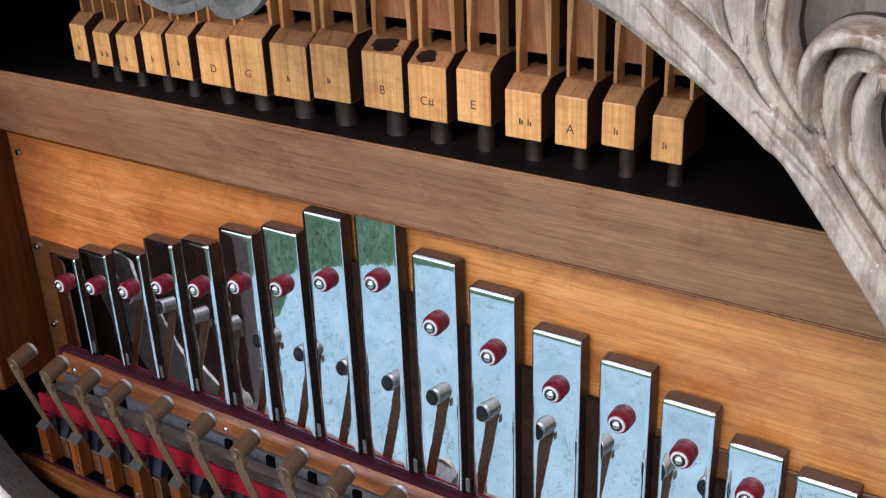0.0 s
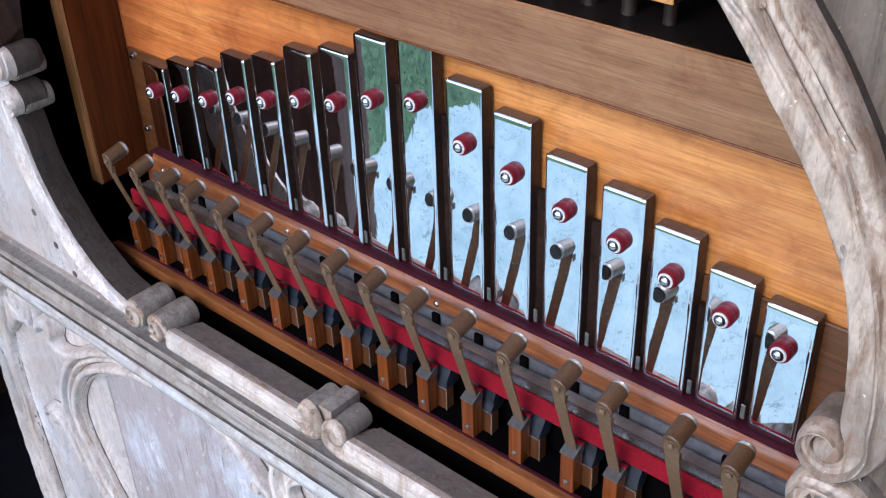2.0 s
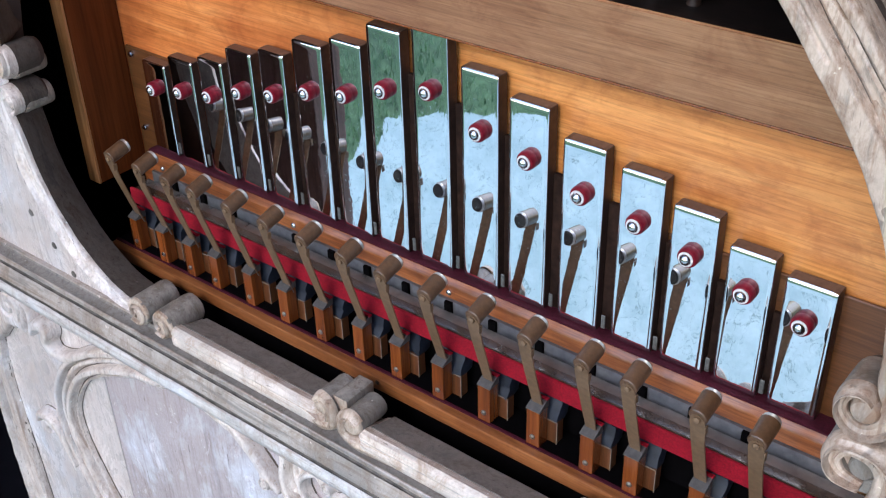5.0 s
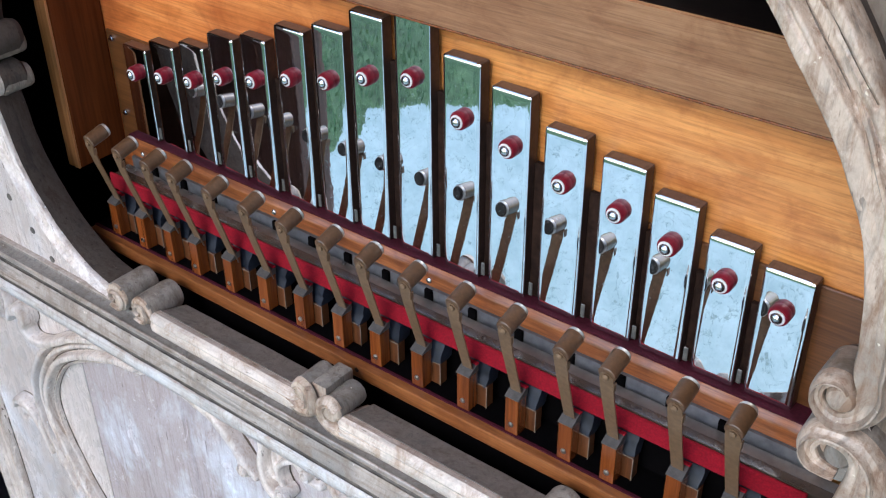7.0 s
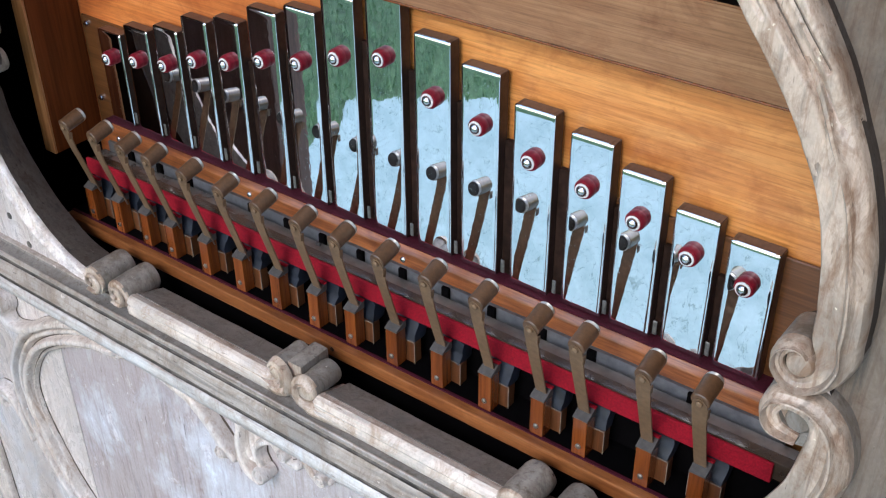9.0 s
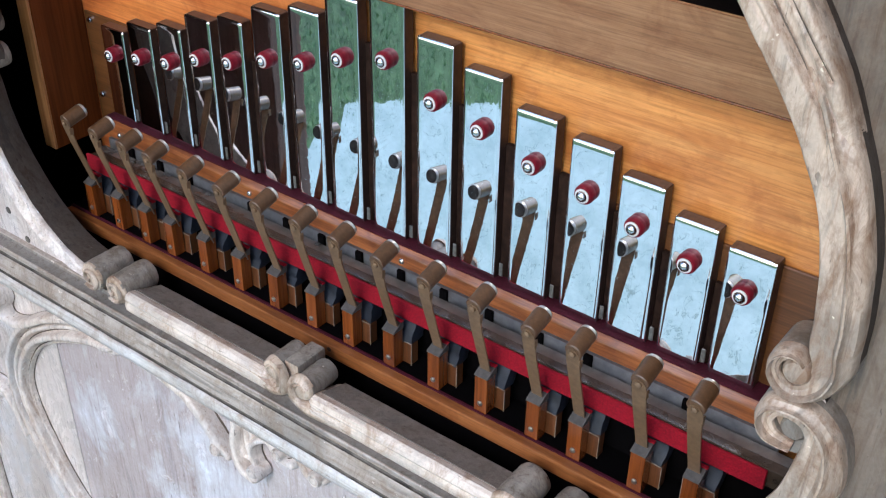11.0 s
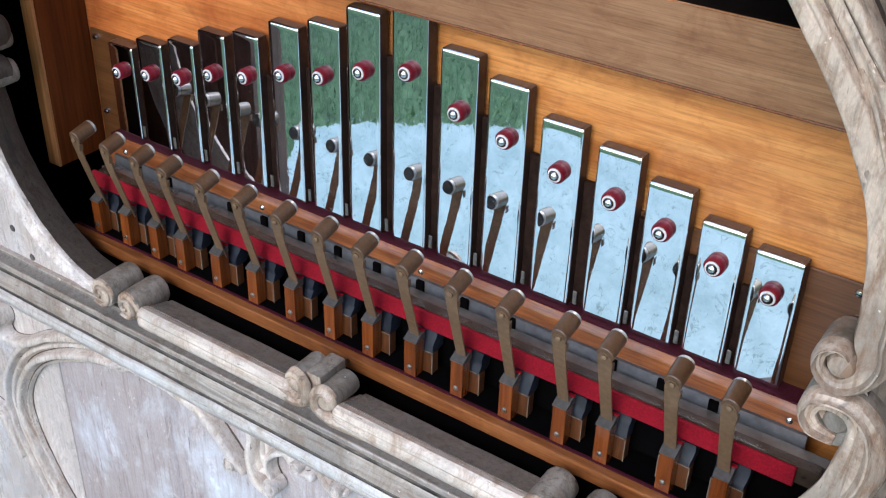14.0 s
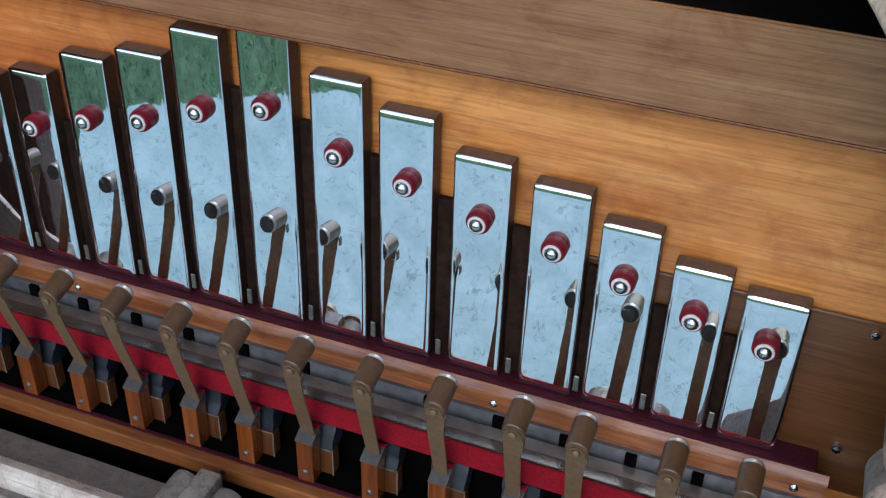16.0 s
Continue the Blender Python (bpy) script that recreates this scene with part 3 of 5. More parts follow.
for sx, sz, sy in ((-0.2935, 1.2488, 0.0120), (-0.2930, 1.1890, 0.0120), (-0.2951, 1.3150, 0.0145), (0.2697, 1.2496, 0.0120), (0.2685, 1.1855, 0.0120)):
    s = thing("panel_screw", (sx, sy, sz), "small bright round-headed screw in the varnished back board", "screw", "screws of the back panel")
    part("head", turned([(sy + 0.0001, 0.0026), (sy - 0.0009, 0.0026), (sy - 0.0021, 0.0018), (sy - 0.0025, 0.0005)], 14, "y", (sx, 0, sz)), M_STEEL, s, "", True)
    part("slot", box(sx - 0.0016, sx + 0.0016, sy - 0.0026, sy - 0.0022, sz - 0.0002, sz + 0.0002), M_BLACK, s)

# ---------------------------------------------------------------- hammer action
HAMMER_X = (-0.2610, -0.2300, -0.2000, -0.1730, -0.1380, -0.1040, -0.0700, -0.0360, -0.0045, 0.0290, 0.0640, 0.0990, 0.1350, 0.1630, 0.2020, 0.2330)


def bellows_bag(seed):
    """A small leather bag of creased flat facets above its board, with a slanting top."""
    rings = []
    rows = ((1.1322, 0.0), (1.1370, 0.9), (1.1392, -0.5), (1.1430, 0.8), (1.1452, -0.2), (1.1490, 0.2))
    for z, fold in rows:
        ring = []
        f = (z - 1.1322) / 0.0168
        for x, y in ((-0.0058, -0.0278), (0.0005, -0.0286), (0.0060, -0.0276), (0.0120, -0.0280), (0.0126, -0.0215), (0.0118, -0.0160), (0.0030, -0.0158), (-0.0056, -0.0160), (-0.0064, -0.0215)):
            k = noise.noise(Vector((x * 150 + seed * 3.7, y * 150, z * 110)))
            ring.append(Vector((x + 0.0009 * k, y + 0.0046 * f - 0.0004 * fold + 0.0022 * k, z - 0.0045 * f * (x + 0.006) / 0.018 + 0.0010 * k)))
        rings.append(ring)
    return loft(rings)


def hammer(lean, seed):
    """One hammer with its block, at x = 0; lean: how far its top stands off to the side."""
    h = thing("hammer", (0.0, -0.036, 1.119), "brown leather hammer on a bronze strip with a varnished wooden block", "hammer", "hammers of the glockenspiel")
    # strip, leaning towards the viewer, with a rounded top
    prof = [(-0.0034, 0.0), (-0.0038, 0.7), (-0.0042, 0.93), (-0.0036, 0.98), (-0.0018, 1.015), (0.0, 1.025), (0.0018, 1.015), (0.0036, 0.98), (0.0042, 0.93), (0.0038, 0.7), (0.0034, 0.0)]
    rings = []
    for dy in (0.0, 0.0009):
        rings.append([Vector((px + lean * (0.35 + 0.65 * f), -0.0315 - 0.0213 * f - 0.0012 * math.sin(f * 3.0) + dy, 1.1390 + 0.0650 * f)) for px, f in prof])
    part("strip", loft(rings), M_STRIP, h, "flat bronze-brown strip")
    # head
    d = Vector((0, 0.0150, 0.0036))
    a = Vector((lean, -0.0524, 1.2032))
    up = d.cross(Vector((1, 0, 0))).normalized()

    def rod(stops, seg=22):
        rings = []
        for f, r in stops:
            c = a + d * f
            rings.append([c + Vector((r * math.cos(w), 0, 0)) + up * (r * math.sin(w)) for w in (2 * math.pi * k / seg for k in range(seg))])
        return loft(rings)

    part("head", rod([(0.0, 0.0046), (0.03, 0.0051), (0.91, 0.0053), (0.93, 0.0053)]), M_LEATHER, h, "brown leather-covered head", True)
    part("ring", rod([(0.92, 0.0052), (0.98, 0.0051), (1.06, 0.0047)]), M_FERRULE, h, "white tapered cap", True)
    part("felt_tip", rod([(1.05, 0.0046), (1.09, 0.0044), (1.09, 0.0032), (1.11, 0.0030), (1.12, 0.0020)]), M_ENDCAP, h, "dark grey felt tip", True)
    part("rivet", turned([(-0.0527, 0.0019), (-0.0538, 0.0018), (-0.0543, 0.0009)], 12, "y", (lean, 0, 1.2022)), M_STRIP, h, "", True)
    part("hook", box(lean + 0.0044, lean + 0.0051, -0.0530, -0.0500, 1.1945, 1.1995, 0.0002, 1), M_STRIP, h)
    # wooden block with a brown top and red felt
    block = part("block", box(-0.0026, 0.0062, -0.0380, -0.0290, 1.1165, 1.1432, 0.0005), M_BLOCK, h, "varnished orange-brown wooden block")
    rings = [[Vector((x, y, z)) for y, z in ((-0.0384, 1.1430), (-0.0384, 1.1438), (-0.0300, 1.1484), (-0.0288, 1.1484), (-0.0288, 1.1430))] for x in (-0.0029, 0.0065)]
    part("card", loft(rings), M_GREYTOP, block, "grey card top")
    part("felt", box(-0.0034, 0.0070, -0.0312, -0.0284, 1.1480, 1.1492, 0.0004, 1), M_FELTRED, block, "thin red felt")
    part("screw", turned([(-0.0379, 0.0018), (-0.0386, 0.0017), (-0.0391, 0.0008)], 12, "y", (0.0018, 0, 1.1235)), M_SCREW, block, "", True)
    # boards of the little bellows with their paper edges
    rear = part("bellows_board", box(-0.0062, 0.0124, -0.0284, -0.0215, 1.1160, 1.1322, 0.0004, 1), M_REARBOARD, h, "wooden board of the little bellows, dark for its shade")
    bm = box(-0.0063, -0.0058, -0.0286, -0.0281, 1.1160, 1.1324)
    box(0.0121, 0.0126, -0.0286, -0.0281, 1.1160, 1.1324, bm=bm)
    box(-0.0063, 0.0126, -0.0286, -0.0281, 1.1319, 1.1325, bm=bm)
    part("paper_edge", bm, M_WHITEEDGE, rear, "thin white paper edge")
    part("bellows", bellows_bag(seed), M_BLUE, h, "slate-blue folded leather bellows", True)
    return h


for n, hx in enumerate(HAMMER_X):
    hammer((0.377 - hx) * 0.0165, n).location.x = hx

action = thing("action_rail", (X0, -0.04, 1.10), "varnished wooden front rail with a maroon felt strip", "rail")
part("wooden_rail", box(-0.285, 0.30, -0.0452, -0.0366, 1.1060, 1.1162, 0.0012), M_FRONTRAIL, action)
part("felt_strip", box(-0.285, 0.30, -0.0394, -0.0368, 1.1161, 1.1171, 0.0003, 1), M_MAROON, action, "maroon felt strip")
part("bolt", turned([(-0.0451, 0.0017), (-0.0455, 0.0016), (-0.0457, 0.0005)], 12, "y", (-0.0130, 0, 1.1125)), M_PEG, action, "", True)
# black filler for the dark gaps between the hammer blocks
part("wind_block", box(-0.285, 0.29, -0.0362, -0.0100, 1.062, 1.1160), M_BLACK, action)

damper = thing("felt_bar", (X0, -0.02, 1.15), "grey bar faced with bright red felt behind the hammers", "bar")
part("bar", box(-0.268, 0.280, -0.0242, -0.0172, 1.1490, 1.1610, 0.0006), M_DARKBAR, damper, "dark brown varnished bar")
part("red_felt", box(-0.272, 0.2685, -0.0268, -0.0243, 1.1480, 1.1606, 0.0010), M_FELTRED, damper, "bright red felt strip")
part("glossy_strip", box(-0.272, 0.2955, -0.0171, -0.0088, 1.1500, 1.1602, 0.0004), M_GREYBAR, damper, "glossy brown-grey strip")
# added black sheet that paints the dark behind the bellows
part("back_board", box(-0.280, 0.2955, -0.0148, -0.0100, 1.1159, 1.1488), M_BLACK, damper, "black sheet filling the dark gaps behind the bellows")
plate = thing("spring_plate", (X0, -0.006, 1.15), "grey plate with black posts under the wooden rail", "plate")
part("plate", box(-0.27, 0.266, -0.0060, -0.0035, 1.1300, 1.1661), M_GREYPLATE, plate)
for (a0, a1, _), (b0, b1, _) in zip(BARS, BARS[1:]):
    part("post", box((a1 + b0) / 2 - 0.0027, (a1 + b0) / 2 + 0.0027, -0.0085, -0.0061, 1.1300, 1.1661, 0.0002, 1), M_BLACK, plate)

# ---------------------------------------------------------------- wooden pipes on the chest
PIPES = [
    (-0.1906, -0.1788, 1.3956, 1.4156), (-0.1730, -0.1602, 1.3951, 1.4131), (-0.1547, -0.1408, 1.3942, 1.4135), (-0.1351, -0.1202, 1.3952, 1.4173),
    (-0.1170, -0.1011, 1.3953, 1.4183), (-0.0951, -0.0752, 1.3950, 1.4196), (-0.0724, -0.0513, 1.3941, 1.4224), (-0.0467, -0.0244, 1.3954, 1.4217),
    (-0.0217, 0.0003, 1.3978, 1.4240), (0.0082, 0.0302, 1.3979, 1.4241), (0.0334, 0.0534, 1.3966, 1.4213), (0.0588, 0.0757, 1.3988, 1.4224),
    (0.0828, 0.1000, 1.3958, 1.4166), (0.1065, 0.1210, 1.3961, 1.4173), (0.1276, 0.1418, 1.3993, 1.4175), (0.1492, 0.1620, 1.3966, 1.4153),
]
PY = -0.010
for i, (x0, x1, z0, z1) in enumerate(PIPES):
    w, xc = x1 - x0, (x0 + x1) / 2
    p = thing("organ_pipe", (xc, PY + 0.012, 1.3855), "pale pine organ pipe with a square cap on a dark foot", "organ pipe", "wooden pipes on the chest")
    dep = 0.012 + 0.35 * w
    part("foot", turned([(1.3850, w * 0.27), (1.3870, w * 0.25), (z0 - 0.0003, w * 0.25)], 16, "z", (xc + w * 0.1, PY + 0.008, 0)), M_PEG, p, "dark turned foot", True)
    # cap: front face, sloping top
    top_back = z1 + 0.0052
    side = [(PY, z0), (PY, z1), (PY + 0.0085, top_back), (PY + 0.0085 + dep, top_back), (PY + 0.0085 + dep, z0)]
    bm = loft([[Vector((x, y, z)) for y, z in side] for x in (x0, x1)])
    bmesh.ops.bevel(bm, geom=list(bm.edges), offset=0.0005, segments=1, affect="EDGES")
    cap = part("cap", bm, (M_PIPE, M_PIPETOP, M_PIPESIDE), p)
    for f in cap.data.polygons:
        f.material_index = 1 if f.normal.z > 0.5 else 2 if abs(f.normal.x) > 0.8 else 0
    # body with two cheeks, a sloping lip and an open mouth
    zb, zt = top_back, 1.62
    yb = PY + 0.0095
    cheek = max(0.0024, w * 0.15)
    zl = zb + 0.0075
    # cheeks that widen towards the tip of the cut-up lip
    for xa, xb, xt in ((x0 + 0.0004, x0 + cheek * 0.75, xc - w * 0.20), (x1 - 0.0004, x1 - cheek * 0.75, xc + w * 0.20)):
        bm = loft([[Vector((x, y, z)) for x, z in ((xa, zb), (xb, zb), (xb, zl), (xt, zl + 0.045), (xt, zt), (xa, zt))] for y in (yb, yb + 0.0075)])
        part("cheek", bm, M_CHEEK, p)
    lip = [(yb + 0.0055, zl), (yb + 0.0012, zl + 0.040), (yb + 0.0012, zt), (yb + 0.0072, zt), (yb + 0.0072, zl)]
    part("lip", loft([[Vector((x, y, z)) for y, z in lip] for x in (x0 + 0.0012, x1 - 0.0012)]), M_PIPELIP, p, "reddish bevelled upper lip")
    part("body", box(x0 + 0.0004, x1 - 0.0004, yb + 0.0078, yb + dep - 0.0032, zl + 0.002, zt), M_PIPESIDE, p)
    if i in (9, 10):
        rim = []
        for k in range(18):
            a = 2 * math.pi * k / 18
            r = 1.0 + 0.45 * noise.noise(Vector((math.cos(a) * 1.6, math.sin(a) * 1.6, i * 4.0)))
            f = min(0.97, max(0.06, 0.56 + 0.38 * r * math.sin(a)))
            rim.append(Vector((xc + w * (0.38 if i == 9 else 0.27) * r * math.cos(a) - (0 if i == 9 else w * 0.12), PY + 0.0085 * f - 0.0001, z1 + 0.0052 * f + 0.00015)))
        part("stain", loft([rim, [q + Vector((0, 0.0001, -0.0004)) for q in rim]]), M_PEG, p, "dark burnt stain")
    part("back", box(x0 + cheek, x1 - cheek, yb + dep - 0.003, yb + dep, zb, zt), M_BLACK, p)
    # stamped letter on the cap
    if i in (5, 6, 9, 10, 11, 13):
        continue
    for k in range(2 if i in (1, 12) else 1):
        zc, xs = z0 + (z1 - z0) * 0.38, xc + (k - 0.25) * 0.0040
        bm = box(xs - 0.0006, xs + 0.0001, PY - 0.00012, PY + 0.0001, zc - 0.0014, zc + 0.0014)
        box(xs + 0.0005, xs + 0.0012, PY - 0.00012, PY + 0.0001, zc - 0.0014, zc + 0.0006, bm=bm)
        part("stamp", bm, M_STAMP, p, "dark stamped mark")


def stamped(p, text, x, z, size=0.0058):
    cu = bpy.data.curves.new("stamp", "FONT")
    cu.body, cu.size, cu.extrude, cu.align_x, cu.align_y = text, size, 0.00008, "CENTER", "CENTER"
    tmp = bpy.data.objects.new("stamp", cu)
    scene.collection.objects.link(tmp)
    me = bpy.data.meshes.new_from_object(tmp.evaluated_get(bpy.context.evaluated_depsgraph_get()))
    bpy.data.objects.remove(tmp)
    me.transform(Matrix.Rotation(radians(90), 4, "X"))
    me.materials.clear()
    me.materials.append(M_STAMP)
    ob = new("stamp", me)
    ob.parent = p
    ob.location = Vector((x, PY - 0.0001, z)) - p.location
    tagged(ob, "dark stamped letter")


pipes_made = [o for o in bpy.data.objects if o.name.startswith("organ_pipe")]
pipes_made.sort(key=lambda o: o.location.x)
for i, text in ((5, "D"), (6, "G"), (9, "B"), (10, "C#"), (11, "E"), (13, "A")):
    x0, x1, z0, z1 = PIPES[i]
    stamped(pipes_made[i], text, x0 + (x1 - x0) * 0.5, z0 + (z1 - z0) * 0.36)

# ---------------------------------------------------------------- carved front
front = thing("carved_facade", (X0, -0.06, 0.0), "carved rococo facade in worn limed paint before the organ", "facade")
RIGHT_IN = [(0.100, 1.500), (0.154, 1.4745), (0.178, 1.461), (0.200, 1.4465), (0.2225, 1.429), (0.2388, 1.411), (0.2578, 1.385), (0.2692, 1.365), (0.2782, 1.345), (0.2838, 1.323), (0.2872, 1.300), (0.2880, 1.288)]


def mirror(pts):
    return [(2 * X0 - p[0], *p[1:]) for p in pts]


# the board behind the mouldings, with its opening
hole_r = [(0.02, 1.525), (0.107, 1.508), (0.160, 1.481), (0.206, 1.452), (0.245, 1.412), (0.275, 1.366), (0.290, 1.325), (0.294, 1.29), (0.292, 1.262), (0.297, 1.23), (0.296, 1.20), (0.286, 1.178), (0.262, 1.142), (0.225, 1.112), (0.195, 1.098)]
hole_l = [(-0.212, 1.098), (-0.222, 1.1090), (-0.238, 1.1150), (-0.2565, 1.1260), (-0.274, 1.1418), (-0.2888, 1.1605), (-0.3005, 1.1800), (-0.3080, 1.1990), (-0.3115, 1.2190), (-0.3165, 1.24), (-0.316, 1.262), (-0.314, 1.285), (-0.3085, 1.307), (-0.300, 1.333), (-0.285, 1.366), (-0.258, 1.412), (-0.22, 1.452), (-0.175, 1.481), (-0.125, 1.508), (-0.047, 1.525)]
FIELD = [(0.215, 1.1030), (0.396, 1.1030), (0.396, 1.775), (0.190, 1.775), (0.175, 1.500), (0.222, 1.461), (0.262, 1.412), (0.285, 1.370), (0.2945, 1.345), (0.2995, 1.320), (0.3025, 1.290), (0.2962, 1.2588), (0.3050, 1.242), (0.3110, 1.225), (0.302, 1.190), (0.280, 1.153), (0.245, 1.122)]
upper = [(-0.405, 1.090), (0.40, 1.090), (0.40, 1.78), (-0.405, 1.78)]
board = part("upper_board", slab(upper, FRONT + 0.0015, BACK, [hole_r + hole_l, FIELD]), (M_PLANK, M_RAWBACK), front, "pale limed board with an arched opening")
# edges share the dark back colour, which paints the recess's shadow line
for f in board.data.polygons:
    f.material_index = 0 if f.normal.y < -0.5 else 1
left_plank = [(-0.462, 1.058), (-0.470, 1.01), (-0.474, 0.93), (-0.471, 0.85), (-0.476, 0.78), (-0.468, 0.60), (-0.47, 0.1), (-0.2899, 0.1), (-0.2897, 1.058)]
right_plank = [(-0.2892, 1.058), (-0.2894, 0.1), (0.443, 0.1), (0.443, 1.058)]
part("lower_plank", slab(left_plank, FRONT + 0.0030, BACK), M_PLANK, front, "pale limed plank of the lower panel")
part("lower_plank", slab(right_plank, FRONT + 0.0033, BACK), M_LIMEPANEL, front, "pale limed plank with a soft sheen")
part("plinth", box(-0.47, 0.443, -0.10, -0.056, 0.0, 0.12, 0.004), M_LEDGE, front)

P_LEFT = [(0.15, -0.020), (-0.5, 0.0058), (-0.47, 0.0085), (-0.42, 0.0093), (-0.37, 0.0077), (-0.33, 0.0079), (-0.28, 0.0091), (-0.23, 0.0074), (-0.16, 0.0068), (-0.08, 0.0065), (0.08, 0.0063), (0.20, 0.0066), (0.30, 0.0072), (0.37, 0.0094), (0.43, 0.0101), (0.49, 0.0086), (0.5, 0.002), (0.5, -0.016)]
P_BAND = [(0.15, -0.020), (-0.5, 0.0058), (-0.485, 0.0069), (-0.45, 0.0074), (-0.26, 0.0076), (-0.20, 0.0070), (-0.14, 0.0075), (-0.04, 0.0078), (0.02, 0.0080), (0.07, 0.0100), (0.12, 0.0118), (0.17, 0.0117), (0.21, 0.0098), (0.25, 0.0088), (0.40, 0.0080), (0.47, 0.0062), (0.5, 0.002), (0.5, -0.016)]

arch = [(0.062, 1.5225, 0.022, 0.3)] + [(x + dx, z + dz, 0.0215 if z > 1.35 else 0.0198, 0.3 if z > 1.40 else 0.6 if z > 1.37 else 1.0) for (x, z), (dx, dz) in zip(RIGHT_IN, ((0.004, 0.0095), (0.0055, 0.0092), (0.006, 0.0089), (0.0068, 0.0083), (0.0076, 0.0076), (0.0084, 0.0066), (0.009, 0.0056), (0.0093, 0.005), (0.0097, 0.0038), (0.0098, 0.002), (0.0092, 0.001), (0.0088, 0.0)))]
curl = [(0.2983, 1.2790, 0.0165, 1.0), (0.2960, 1.2695, 0.0122, 1.0), (0.2912, 1.2632, 0.0095, 1.0), (0.2852, 1.2608, 0.0082, 1.0), (0.2798, 1.2630, 0.0072, 1.0), (0.2760, 1.2682, 0.0066, 1.0), (0.2760, 1.2740, 0.0060, 1.0), (0.2792, 1.2785, 0.0056, 1.0), (0.2845, 1.2795, 0.0050, 1.0), (0.2880, 1.2765, 0.0040, 0.95)]
low_r = [(0.2905, 1.2338, 0.0040, 0.9), (0.2850, 1.2346, 0.0056, 0.95), (0.2795, 1.2368, 0.0080, 1.0), (0.2764, 1.2430, 0.0090, 1.05), (0.2792, 1.2500, 0.0098, 1.05), (0.2862, 1.2522, 0.0100, 1.05), (0.2945, 1.2508, 0.0115, 1.05), (0.3005, 1.2450, 0.0140, 1.05), (0.3030, 1.2365, 0.0180, 1.0), (0.3035, 1.2260, 0.0215, 1.0), (0.3020, 1.2150, 0.0225, 1.0), (0.2975, 1.2010, 0.0215, 1.0), (0.2865, 1.1800, 0.0200, 1.0), (0.2650, 1.1480, 0.0190, 1.0), (0.2290, 1.1185, 0.0180, 1.0), (0.2010, 1.1050, 0.0150, 1.0), (0.188, 1.1000, 0.0110, 1.0)]
low_l = [(-0.3060, 1.2380, 0.0062, 0.9), (-0.3015, 1.2390, 0.0078, 1.0), (-0.3000, 1.2455, 0.0095, 1.05), (-0.3065, 1.2500, 0.0110, 1.05), (-0.3132, 1.2450, 0.0130, 1.05), (-0.3130, 1.2320, 0.0150, 1.0), (-0.3088, 1.2192, 0.0170, 1.0), (-0.3052, 1.1992, 0.0195, 1.0), (-0.2980, 1.1812, 0.0190, 1.0), (-0.2865, 1.1622, 0.0182, 1.0), (-0.2720, 1.1440, 0.0168, 1.0), (-0.2550, 1.1290, 0.0150, 1.0), (-0.2370, 1.1185, 0.0128, 1.0), (-0.2210, 1.1132, 0.0108, 1.0), (-0.2100, 1.1115, 0.0085, 1.0)]


def line_field(path, xs, zs):
    """Distance to a smooth line of (x, z, half width, height), with its half width and height at the nearest place."""
    pts = curve_points(path, 6) if len(path) > 2 else [np.array(q, float) for q in path]
    best = np.full(xs.shape, 9.0)
    wide, high = np.ones(xs.shape), np.zeros(xs.shape)
    for a, b in zip(pts, pts[1:]):
        ex, ez = b[0] - a[0], b[1] - a[1]
        f = np.clip(((xs - a[0]) * ex + (zs - a[1]) * ez) / max(1e-12, ex * ex + ez * ez), 0, 1)
        d = np.hypot(xs - a[0] - f * ex, zs - a[1] - f * ez)
        near = d < best
        best = np.where(near, d, best)
        wide = np.where(near, a[2] + (b[2] - a[2]) * f, wide)
        high = np.where(near, a[3] + (b[3] - a[3]) * f, high)
    return best, wide, high


